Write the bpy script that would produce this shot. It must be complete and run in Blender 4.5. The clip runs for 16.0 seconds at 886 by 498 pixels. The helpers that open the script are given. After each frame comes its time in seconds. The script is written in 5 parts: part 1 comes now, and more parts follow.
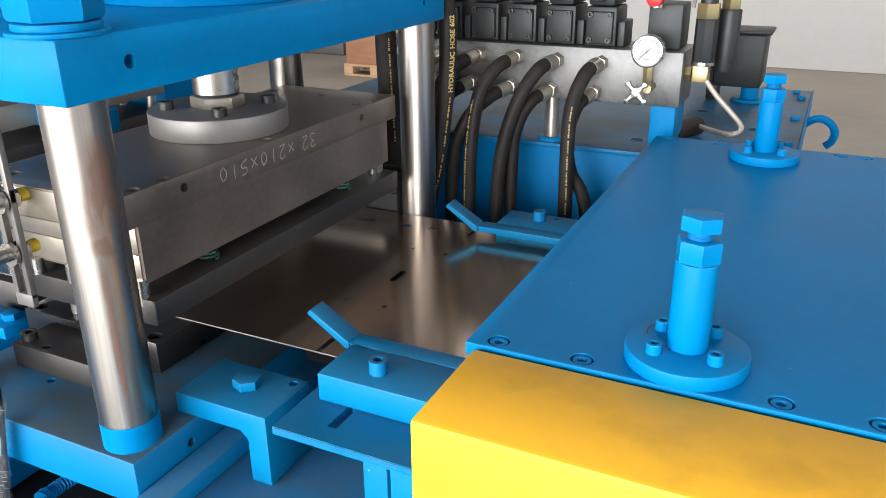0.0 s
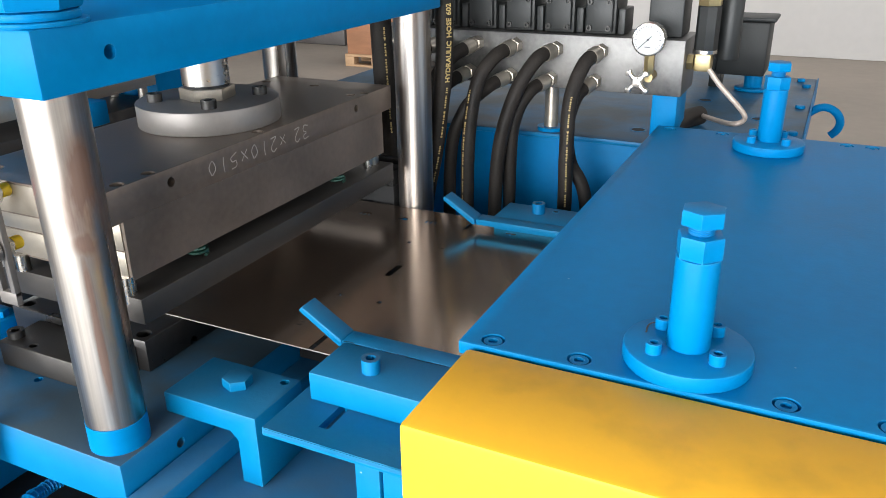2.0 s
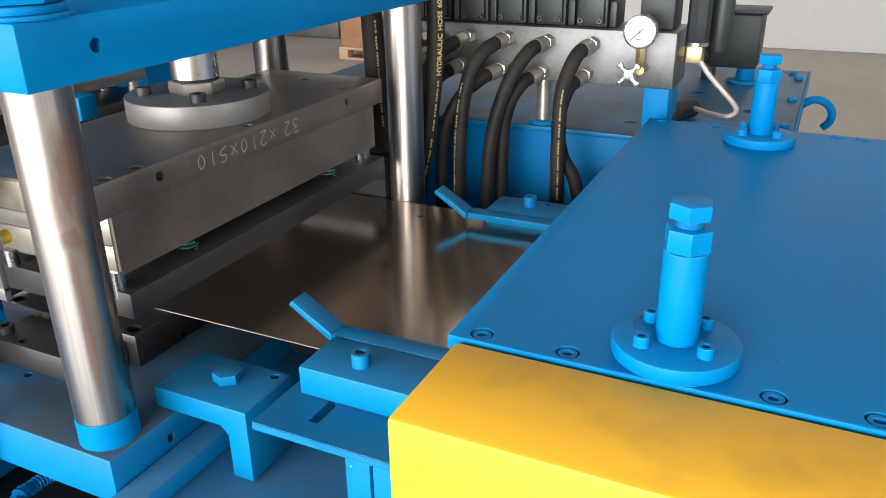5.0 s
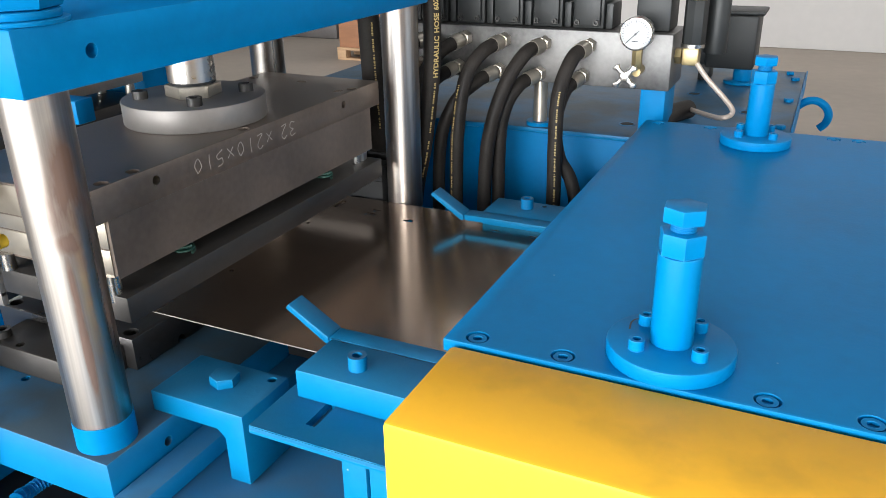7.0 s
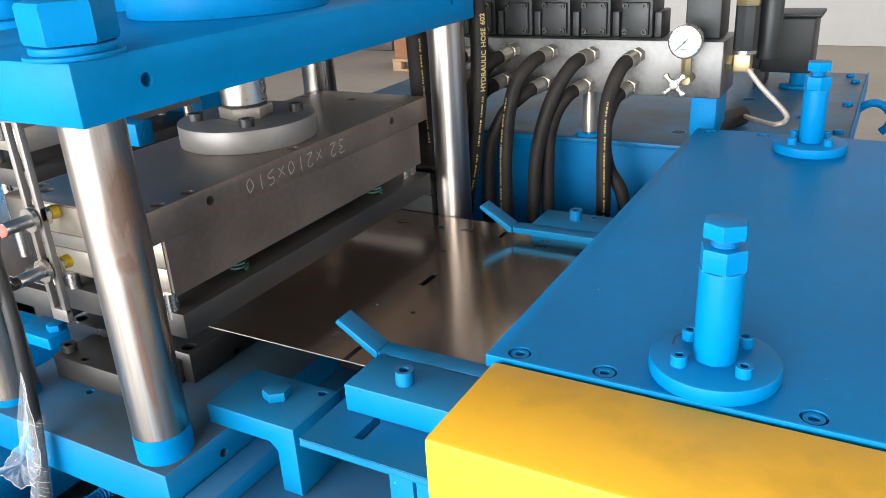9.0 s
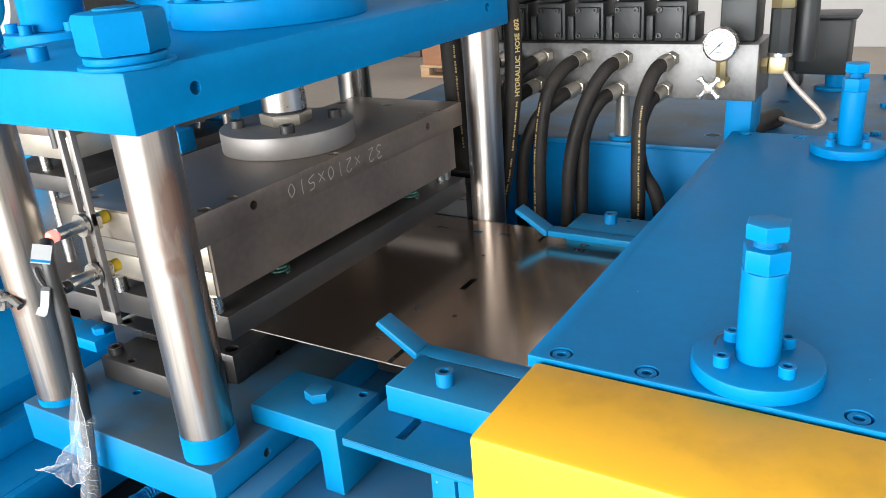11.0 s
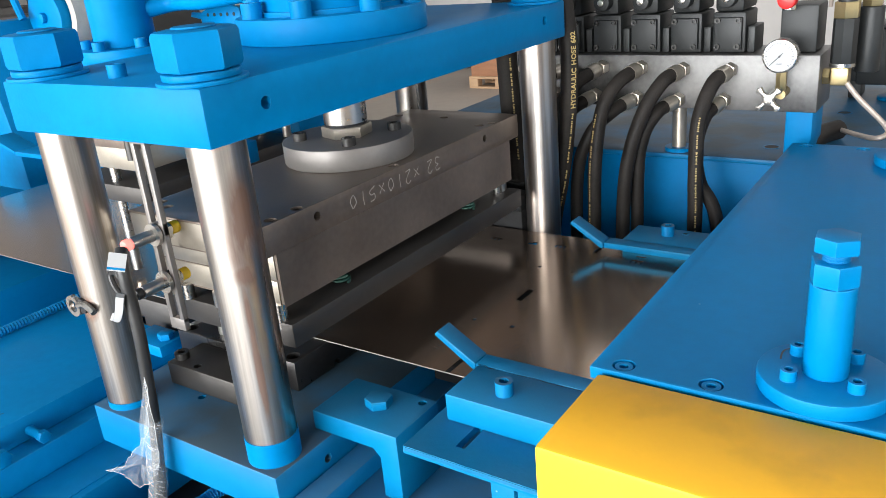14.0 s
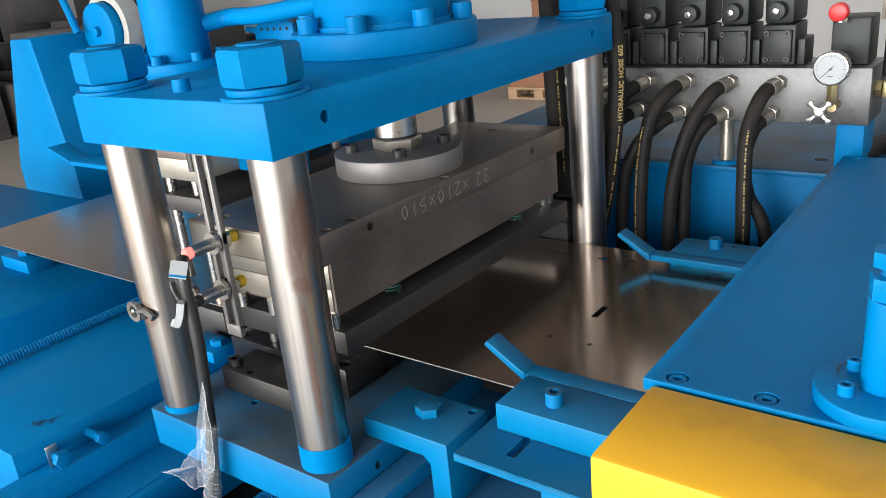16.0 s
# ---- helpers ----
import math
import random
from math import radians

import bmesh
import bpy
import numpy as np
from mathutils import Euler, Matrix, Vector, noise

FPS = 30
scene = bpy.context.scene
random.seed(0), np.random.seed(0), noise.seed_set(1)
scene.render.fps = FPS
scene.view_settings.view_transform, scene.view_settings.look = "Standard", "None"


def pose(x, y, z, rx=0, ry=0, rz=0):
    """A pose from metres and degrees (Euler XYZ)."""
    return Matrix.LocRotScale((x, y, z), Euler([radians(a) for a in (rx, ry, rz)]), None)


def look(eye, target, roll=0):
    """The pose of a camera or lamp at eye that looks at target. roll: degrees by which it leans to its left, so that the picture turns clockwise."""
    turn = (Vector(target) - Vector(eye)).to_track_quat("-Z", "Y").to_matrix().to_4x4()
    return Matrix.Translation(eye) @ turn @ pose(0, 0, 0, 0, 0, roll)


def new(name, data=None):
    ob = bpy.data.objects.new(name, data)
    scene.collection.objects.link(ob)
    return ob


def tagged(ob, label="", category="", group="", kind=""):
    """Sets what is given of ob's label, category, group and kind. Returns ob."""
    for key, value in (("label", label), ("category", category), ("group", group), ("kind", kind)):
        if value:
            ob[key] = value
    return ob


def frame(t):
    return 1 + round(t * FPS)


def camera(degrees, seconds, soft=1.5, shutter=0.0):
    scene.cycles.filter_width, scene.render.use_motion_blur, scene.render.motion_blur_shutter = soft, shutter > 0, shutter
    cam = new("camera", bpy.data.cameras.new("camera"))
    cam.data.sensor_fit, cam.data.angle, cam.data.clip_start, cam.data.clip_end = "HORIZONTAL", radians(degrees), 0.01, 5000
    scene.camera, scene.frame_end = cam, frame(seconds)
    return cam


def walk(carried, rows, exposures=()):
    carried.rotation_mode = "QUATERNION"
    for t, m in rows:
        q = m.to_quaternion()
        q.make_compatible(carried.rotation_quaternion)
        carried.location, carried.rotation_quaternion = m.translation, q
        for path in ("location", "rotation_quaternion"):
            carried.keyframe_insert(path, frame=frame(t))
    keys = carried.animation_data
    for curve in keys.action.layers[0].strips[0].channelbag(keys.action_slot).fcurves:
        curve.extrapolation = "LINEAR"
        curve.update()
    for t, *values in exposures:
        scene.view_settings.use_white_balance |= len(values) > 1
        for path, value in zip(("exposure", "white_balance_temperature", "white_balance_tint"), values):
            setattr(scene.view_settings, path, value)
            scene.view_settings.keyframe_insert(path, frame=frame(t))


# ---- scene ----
cam = camera(58.26, 16.0, soft=0.8)
PATH = [
    (0.0, pose(0.0000, 0.0000, 1.4000, 67.79, 0.41, 25.64)),
    (0.5, pose(-0.0001, 0.0059, 1.3957, 67.58, 0.82, 25.86)),
    (1.0, pose(-0.0022, 0.0139, 1.3947, 67.42, 0.83, 25.94)),
    (1.5, pose(-0.0026, 0.0198, 1.3960, 67.27, 0.76, 25.81)),
    (2.0, pose(-0.0016, 0.0226, 1.3957, 67.11, 0.74, 25.76)),
    (2.5, pose(-0.0001, 0.0258, 1.3950, 67.00, 0.73, 25.69)),
    (3.0, pose(0.0001, 0.0267, 1.3952, 66.89, 0.80, 25.65)),
    (3.5, pose(0.0005, 0.0254, 1.3952, 66.78, 0.80, 25.61)),
    (4.0, pose(0.0014, 0.0240, 1.3953, 66.71, 0.77, 25.54)),
    (6.5, pose(0.0032, 0.0287, 1.3972, 66.58, 0.84, 25.22)),
    (7.0, pose(0.0049, 0.0266, 1.3989, 66.61, 0.89, 25.25)),
    (7.5, pose(0.0106, 0.0260, 1.4020, 66.68, 1.26, 25.97)),
    (8.0, pose(0.0157, 0.0279, 1.4051, 66.93, 2.07, 27.19)),
    (8.5, pose(0.0176, 0.0290, 1.4069, 67.15, 2.76, 28.30)),
    (9.0, pose(0.0184, 0.0277, 1.4080, 67.31, 3.16, 28.83)),
    (11.5, pose(0.0128, 0.0104, 1.4122, 68.00, 4.27, 31.13)),
    (12.0, pose(0.0120, 0.0084, 1.4144, 68.19, 4.40, 31.68)),
    (12.5, pose(0.0111, 0.0037, 1.4146, 68.36, 4.36, 32.11)),
    (13.0, pose(0.0106, 0.0002, 1.4146, 68.58, 4.57, 32.71)),
    (13.5, pose(0.0093, -0.0015, 1.4150, 68.75, 4.69, 33.14)),
    (14.0, pose(0.0076, -0.0019, 1.4157, 68.83, 4.91, 33.82)),
    (14.5, pose(0.0066, -0.0036, 1.4173, 68.93, 5.09, 34.45)),
    (15.0, pose(0.0057, -0.0076, 1.4208, 69.04, 5.43, 35.16)),
    (15.5, pose(0.0044, -0.0129, 1.4223, 69.35, 5.62, 36.18)),
    (16.0, pose(0.0020, -0.0193, 1.4220, 69.79, 5.34, 36.44)),
]
walk(cam, PATH, exposures=[(0.0, 0.15), (7.5, 0.15), (9.0, 0.27), (11.5, 0.31), (13.0, 0.22), (13.5, 0.19), (14.5, 0.09), (16.0, -0.20)])

# ---- world and light ----
world = bpy.data.worlds.new("sky")
scene.world = world
world.use_nodes = True
wn = world.node_tree.nodes
sky = wn.new("ShaderNodeTexSky")
sky.sky_type, sky.sun_disc = "NISHITA", False
sky.sun_elevation, sky.sun_rotation = radians(40), radians(200)
world.node_tree.links.new(sky.outputs[0], wn["Background"].inputs[0])
wn["Background"].inputs[1].default_value = 0.06


def area(name, m, w, h, power, colour):
    d = bpy.data.lights.new(name, "AREA")
    d.shape, d.size, d.size_y, d.energy, d.color = "RECTANGLE", w, h, power, colour
    ob = new(name, d)
    ob.matrix_world = m
    return ob


# daylight in the big doorway behind the camera and in the roof lights
area("door_daylight", look((-2.5, -6.9, 1.95), (-2.5, 0.0, 1.8)), 11.0, 3.6, 1950, (0.95, 0.98, 1.0))
area("roof_daylight", look((-1.0, 2.2, 6.95), (-1.0, 2.2, 0.0)), 9.0, 1.6, 42, (1.0, 0.99, 0.97))
area("roof_daylight", look((-1.0, 6.8, 6.95), (-1.0, 6.8, 0.0)), 9.0, 1.6, 95, (1.0, 0.99, 0.97))

area("window_daylight", look((8.6, -1.0, 3.0), (0.0, -1.0, 2.0)), 7.0, 3.0, 220, (0.97, 0.99, 1.0))


# ---- materials ----
def mat(name, base, rough=0.5, metal=0.0, vary=0.12, scale=6.0, bump=0.0, bump_scale=300.0, rough_vary=0.1, stretch=(1, 1, 1),
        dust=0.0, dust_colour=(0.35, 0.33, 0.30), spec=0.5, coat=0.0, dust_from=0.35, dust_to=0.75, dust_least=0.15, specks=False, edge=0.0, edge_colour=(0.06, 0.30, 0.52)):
    m = bpy.data.materials.new(name)
    m.use_nodes = True
    n, l = m.node_tree.nodes, m.node_tree.links
    b = n["Principled BSDF"]
    tc = n.new("ShaderNodeTexCoord")
    mp = n.new("ShaderNodeMapping")
    mp.inputs["Scale"].default_value = stretch
    l.new(tc.outputs["Object"], mp.inputs[0])
    big, fine = n.new("ShaderNodeTexNoise"), n.new("ShaderNodeTexNoise")
    big.inputs["Scale"].default_value, big.inputs["Detail"].default_value = scale, 6
    fine.inputs["Scale"].default_value, fine.inputs["Detail"].default_value = scale * 14, 4
    for t in (big, fine):
        l.new(mp.outputs[0], t.inputs["Vector"])
    add = n.new("ShaderNodeMath")
    add.operation = "MULTIPLY_ADD"
    l.new(fine.outputs[0], add.inputs[0])
    add.inputs[1].default_value = 0.35
    l.new(big.outputs[0], add.inputs[2])
    ramp = n.new("ShaderNodeValToRGB")
    ramp.color_ramp.elements[0].position, ramp.color_ramp.elements[1].position = 0.35, 0.95
    ramp.color_ramp.elements[0].color = (*[c * (1 - vary) for c in base], 1)
    ramp.color_ramp.elements[1].color = (*[min(1, c * (1 + vary)) for c in base], 1)
    l.new(add.outputs[0], ramp.inputs[0])
    colour = ramp.outputs[0]
    if dust:
        geo = n.new("ShaderNodeNewGeometry")
        sep = n.new("ShaderNodeSeparateXYZ")
        l.new(geo.outputs["Normal"], sep.inputs[0])
        dn = n.new("ShaderNodeTexNoise")
        dn.inputs["Scale"].default_value, dn.inputs["Detail"].default_value = 9, 8
        l.new(tc.outputs["Object"], dn.inputs["Vector"])
        dr = n.new("ShaderNodeMapRange")
        dr.inputs[1].default_value, dr.inputs[2].default_value = dust_from, dust_to
        dr.inputs[3].default_value, dr.inputs[4].default_value = dust_least * dust, dust
        l.new(dn.outputs[0], dr.inputs[0])
        up = n.new("ShaderNodeMath")
        up.operation, up.use_clamp = "MULTIPLY", True
        l.new(sep.outputs[2], up.inputs[0])
        l.new(dr.outputs[0], up.inputs[1])
        mix = n.new("ShaderNodeMix")
        mix.data_type = "RGBA"
        l.new(up.outputs[0], mix.inputs[0])
        l.new(colour, mix.inputs[6])
        mix.inputs[7].default_value = (*dust_colour, 1)
        colour = mix.outputs[2]
    if specks:
        vo = n.new("ShaderNodeTexVoronoi")
        vo.inputs["Scale"].default_value = 38
        l.new(tc.outputs["Object"], vo.inputs["Vector"])
        sr = n.new("ShaderNodeMapRange")
        sr.inputs[1].default_value, sr.inputs[2].default_value = 0.045, 0.02
        sr.inputs[3].default_value, sr.inputs[4].default_value = 0.0, 0.45
        l.new(vo.outputs["Distance"], sr.inputs[0])
        hit = n.new("ShaderNodeMath")
        hit.operation = "MULTIPLY"
        pick = n.new("ShaderNodeSeparateColor")
        l.new(vo.outputs["Color"], pick.inputs[0])
        gate = n.new("ShaderNodeMath")
        gate.operation = "GREATER_THAN"
        gate.inputs[1].default_value = 0.86
        l.new(pick.outputs[0], gate.inputs[0])
        l.new(sr.outputs[0], hit.inputs[0])
        l.new(gate.outputs[0], hit.inputs[1])
        mix = n.new("ShaderNodeMix")
        mix.data_type = "RGBA"
        l.new(hit.outputs[0], mix.inputs[0])
        l.new(colour, mix.inputs[6])
        mix.inputs[7].default_value = (0.45, 0.52, 0.58, 1)
        colour = mix.outputs[2]
    # edge highlights put into the colour as lighter blue, broken like chipped paint
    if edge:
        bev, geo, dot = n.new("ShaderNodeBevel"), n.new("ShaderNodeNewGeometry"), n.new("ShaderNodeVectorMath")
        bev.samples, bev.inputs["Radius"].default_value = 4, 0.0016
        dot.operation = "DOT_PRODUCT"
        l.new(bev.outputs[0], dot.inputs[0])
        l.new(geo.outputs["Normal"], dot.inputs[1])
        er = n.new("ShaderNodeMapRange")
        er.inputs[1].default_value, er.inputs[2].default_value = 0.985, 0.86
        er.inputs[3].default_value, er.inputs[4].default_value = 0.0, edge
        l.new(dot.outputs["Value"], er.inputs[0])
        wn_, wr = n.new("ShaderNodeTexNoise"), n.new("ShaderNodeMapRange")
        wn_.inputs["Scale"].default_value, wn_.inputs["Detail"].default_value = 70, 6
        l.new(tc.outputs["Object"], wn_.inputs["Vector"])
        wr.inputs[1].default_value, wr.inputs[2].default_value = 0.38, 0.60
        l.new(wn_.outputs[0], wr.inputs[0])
        edge_light = n.new("ShaderNodeMath")
        edge_light.operation = "MULTIPLY"
        l.new(er.outputs[0], edge_light.inputs[0])
        l.new(wr.outputs[0], edge_light.inputs[1])
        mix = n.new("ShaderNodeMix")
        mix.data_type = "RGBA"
        l.new(edge_light.outputs[0], mix.inputs[0])
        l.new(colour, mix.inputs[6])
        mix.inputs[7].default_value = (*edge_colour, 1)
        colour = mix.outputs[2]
    l.new(colour, b.inputs["Base Color"])
    rr = n.new("ShaderNodeMapRange")
    rr.inputs[1].default_value, rr.inputs[2].default_value = 0.3, 1.0
    rr.inputs[3].default_value, rr.inputs[4].default_value = max(0.02, rough - rough_vary), min(1, rough + rough_vary)
    l.new(add.outputs[0], rr.inputs[0])
    l.new(rr.outputs[0], b.inputs["Roughness"])
    b.inputs["Metallic"].default_value = metal
    b.inputs["Specular IOR Level"].default_value = spec
    b.inputs["Coat Weight"].default_value = coat
    b.inputs["Coat Roughness"].default_value = 0.25
    if bump:
        bn, bt = n.new("ShaderNodeBump"), n.new("ShaderNodeTexNoise")
        bt.inputs["Scale"].default_value, bt.inputs["Detail"].default_value = bump_scale, 3
        l.new(mp.outputs[0], bt.inputs["Vector"])
        bn.inputs["Strength"].default_value, bn.inputs["Distance"].default_value = bump, 0.001
        l.new(bt.outputs[0], bn.inputs["Height"])
        l.new(bn.outputs[0], b.inputs["Normal"])
    return m


def glow(name, colour, strength):
    m = bpy.data.materials.new(name)
    m.use_nodes = True
    b = m.node_tree.nodes["Principled BSDF"]
    b.inputs["Base Color"].default_value = (*colour, 1)
    b.inputs["Emission Color"].default_value = (*colour, 1)
    b.inputs["Emission Strength"].default_value = strength
    return m


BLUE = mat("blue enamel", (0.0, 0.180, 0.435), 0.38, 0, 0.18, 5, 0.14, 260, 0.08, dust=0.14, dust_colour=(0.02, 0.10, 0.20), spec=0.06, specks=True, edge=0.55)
BLUE_DIRTY = mat("blue enamel, oily and dusty", (0.0, 0.165, 0.38), 0.48, 0, 0.14, 7, 0.12, 260, 0.12, dust=0.85, dust_colour=(0.085, 0.105, 0.11), spec=0.25)
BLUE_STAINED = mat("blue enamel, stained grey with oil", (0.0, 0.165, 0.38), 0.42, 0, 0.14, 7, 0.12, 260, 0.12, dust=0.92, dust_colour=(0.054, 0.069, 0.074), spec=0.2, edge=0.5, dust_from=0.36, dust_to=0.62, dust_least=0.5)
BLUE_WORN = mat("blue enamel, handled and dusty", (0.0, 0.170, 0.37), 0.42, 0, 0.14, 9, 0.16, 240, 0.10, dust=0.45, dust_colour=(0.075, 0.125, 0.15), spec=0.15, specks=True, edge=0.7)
YELLOW = mat("yellow enamel", (0.97, 0.49, 0.026), 0.45, 0, 0.04, 5, 0.05, 220, 0.08, dust=0.42, dust_colour=(0.28, 0.16, 0.03), spec=0.25, dust_from=0.565, dust_to=0.74, dust_least=0.0)
DIE = mat("ground tool steel", (0.19, 0.150, 0.122), 0.42, 0.55, 0.34, 9, 0.08, 500, 0.10)
DIE_BLACK = mat("dark smooth die steel", (0.085, 0.080, 0.078), 0.30, 0.8, 0.3, 9, 0.08, 500, 0.10)
DIE_DARK = mat("dark tool steel", (0.068, 0.062, 0.057), 0.46, 0.6, 0.25, 9, 0.08, 500, 0.10)
FLANGE = mat("turned steel", (0.225, 0.205, 0.19), 0.44, 0.45, 0.15, 12, 0.06, 500, 0.08)
DIE_END = mat("light die steel", (0.36, 0.32, 0.265), 0.40, 0.7, 0.15, 14, 0.06, 500, 0.10)
SHEET = mat("cold-rolled strip", (0.60, 0.475, 0.385), 0.165, 0.96, 0.06, 3, 0.0, 300, 0.04)
STEEL = mat("bright steel", (0.52, 0.50, 0.47), 0.28, 1.0, 0.12, 14, 0.03, 400, 0.08)
PIPE_STEEL = mat("plated fitting", (0.50, 0.45, 0.38), 0.34, 0.8, 0.2, 40, 0.05, 600, 0.1)
MANIFOLD = mat("brushed manifold steel", (0.135, 0.131, 0.127), 0.42, 0.7, 0.7, 11, 0.08, 300, 0.14)
BLACK = mat("black cast valve", (0.016, 0.0175, 0.0175), 0.5, 0.0, 0.3, 20, 0.2, 400, 0.1)
SCREW = mat("black oxide screw", (0.05, 0.048, 0.046), 0.38, 0.6, 0.2, 60)
RUBBER = mat("dusty hose rubber", (0.021, 0.0175, 0.015), 0.60, 0.0, 0.75, 22, 0.45, 400, 0.14, spec=0.25)
PLASTIC_BLACK = mat("black cable jacket", (0.02, 0.02, 0.02), 0.4, 0.0, 0.2, 30)
BRASS = mat("dull brass", (0.42, 0.33, 0.17), 0.40, 0.85, 0.15, 40, 0.05, 500, 0.08)
COPPER = mat("dusty copper pipe", (0.50, 0.42, 0.36), 0.5, 0.5, 0.2, 30, 0.05, 500, 0.08)
WHITE = mat("white enamel dial", (0.46, 0.465, 0.465), 0.45, 0.0, 0.04, 20)
YELLOW_CAP = mat("yellow sensor tip", (0.75, 0.50, 0.02), 0.4, 0.0, 0.08, 30)
YELLOW_PRINT = mat("yellow print", (0.50, 0.36, 0.14), 0.6, 0.0, 0.3, 60)
CHALK = mat("chalk", (0.40, 0.355, 0.30), 0.9, 0.0, 0.3, 120)
INK = mat("marker ink", (0.02, 0.02, 0.03), 0.5, 0.0, 0.2, 60)
RED = mat("red plastic", (0.75, 0.02, 0.02), 0.35, 0.0, 0.1, 30)
SPRING_GREEN = mat("green spring", (0.015, 0.065, 0.048), 0.4, 0.2, 0.2, 40)
FLOOR = mat("dusty concrete floor", (0.40, 0.345, 0.29), 0.7, 0.0, 0.16, 0.8, 0.1, 60, 0.1)
WALL = mat("whitewashed wall", (0.66, 0.635, 0.615), 0.85, 0.0, 0.07, 0.9, 0.1, 40, 0.05)
ROOF = mat("grey roof sheet", (0.14, 0.145, 0.15), 0.7, 0.1, 0.1, 1.5)
WOOD = mat("crate plywood", (0.36, 0.17, 0.09), 0.7, 0.0, 0.2, 4, 0.2, 80, 0.1, stretch=(1, 1, 6))
PALLET = mat("pallet pine", (0.52, 0.33, 0.19), 0.75, 0.0, 0.2, 5, 0.2, 80, 0.1)
TYRE = mat("grubby pale rubber", (0.42, 0.40, 0.36), 0.7, 0.0, 0.2, 20)
GREY_MACHINE = mat("grey machine paint", (0.11, 0.10, 0.095), 0.5, 0.1, 0.3, 3)
# matte black, also for sheets and discs that stand in for shade
DARK = mat("matte black, dark parts and shade", (0.012, 0.012, 0.013), 0.7, 0.0, 0.3, 10)
LED = glow("red diode", (1.0, 0.12, 0.10), 3.0)


CX0, CX1, CY0, CY1 = -0.755, -0.528, 0.430, 1.011


def column_material():
    """Ground steel with fine lines along it, faint tarnish and patches of rust."""
    m = mat("ground steel bar", (0.385, 0.36, 0.335), 0.33, 1.0, 0.55, 34, 0.05, 260, 0.10, stretch=(1, 1, 0.012))
    n, l = m.node_tree.nodes, m.node_tree.links
    b = n["Principled BSDF"]
    geo = n.new("ShaderNodeNewGeometry")

    def noise(scale, detail, flat):
        mp, no = n.new("ShaderNodeMapping"), n.new("ShaderNodeTexNoise")
        mp.inputs["Scale"].default_value = (1, 1, flat)
        l.new(geo.outputs["Position"], mp.inputs[0])
        l.new(mp.outputs[0], no.inputs["Vector"])
        no.inputs["Scale"].default_value, no.inputs["Detail"].default_value = scale, detail
        return no.outputs[0]

    def ramp(socket, lo, hi, top=1.0, bottom=0.0):
        r = n.new("ShaderNodeMapRange")
        for k, v in enumerate((lo, hi, bottom, top)):
            r.inputs[k + 1].default_value = v
        l.new(socket, r.inputs[0])
        return r.outputs[0]

    def calc(kind, a, c):
        o = n.new("ShaderNodeMath")
        o.operation = kind
        l.new(a, o.inputs[0])
        l.new(c, o.inputs[1])
        return o.outputs[0]

    def blob(x, y, z, width, height):
        mp, ln = n.new("ShaderNodeMapping"), n.new("ShaderNodeVectorMath")
        mp.vector_type = "POINT"
        mp.inputs["Scale"].default_value = (1 / width, 1 / width, 1 / height)
        mp.inputs["Location"].default_value = (-x / width, -y / width, -z / height)
        ln.operation = "LENGTH"
        l.new(geo.outputs["Position"], mp.inputs[0])
        l.new(mp.outputs[0], ln.inputs[0])
        return ramp(ln.outputs["Value"], 0.35, 1.0, 0.0, 1.0)

    rust = blob(CX1 + 0.024, CY0 - 0.004, 1.195, 0.024, 0.066)
    for q in ((CX1 + 0.023, CY0 - 0.008, 1.162, 0.017, 0.018), (CX1 + 0.020, CY0 - 0.016, 1.07, 0.0045, 0.11), (CX0 + 0.003, CY0 - 0.025, 1.086, 0.014, 0.017)):
        rust = calc("MAXIMUM", rust, blob(*q))
    rust = ramp(calc("MULTIPLY", rust, ramp(noise(55, 10, 0.22), 0.26, 0.60)), 0.0, 0.55, 0.80)
    tarnish = ramp(noise(75, 9, 0.03), 0.47, 0.66, 0.65)
    colour = b.inputs["Base Color"].links[0].from_socket
    for mask, tint in ((tarnish, (0.30, 0.22, 0.17, 1)), (rust, (0.15, 0.068, 0.040, 1))):
        mix = n.new("ShaderNodeMix")
        mix.data_type = "RGBA"
        l.new(mask, mix.inputs[0])
        l.new(colour, mix.inputs[6])
        mix.inputs[7].default_value = tint
        colour = mix.outputs[2]
    l.new(colour, b.inputs["Base Color"])
    l.new(ramp(rust, 0.0, 1.0, 0.55, 1.0), b.inputs["Metallic"])
    if b.inputs["Roughness"].links:
        l.new(calc("MAXIMUM", b.inputs["Roughness"].links[0].from_socket, ramp(rust, 0.0, 1.0, 0.7)), b.inputs["Roughness"])
    return m


COLUMN = column_material()


def film_material(name, alpha, rough):
    m = bpy.data.materials.new(name)
    m.use_nodes = True
    b = m.node_tree.nodes["Principled BSDF"]
    b.inputs["Base Color"].default_value = (0.92, 0.94, 0.95, 1)
    b.inputs["Roughness"].default_value = rough
    b.inputs["Alpha"].default_value = alpha
    return m


FILM = film_material("clear wrapping film", 0.13, 0.08)
FILM_GLINT = film_material("wrapping film, painted glints", 0.4, 0.15)


# ---- building blocks ----
BASES = {}


def thing(name, base, label, category, group="", kind=""):
    ob = new(name)
    ob.empty_display_size = 0.05
    ob.location = base
    BASES[ob] = Vector(base)
    return tagged(ob, label, category, group, kind)


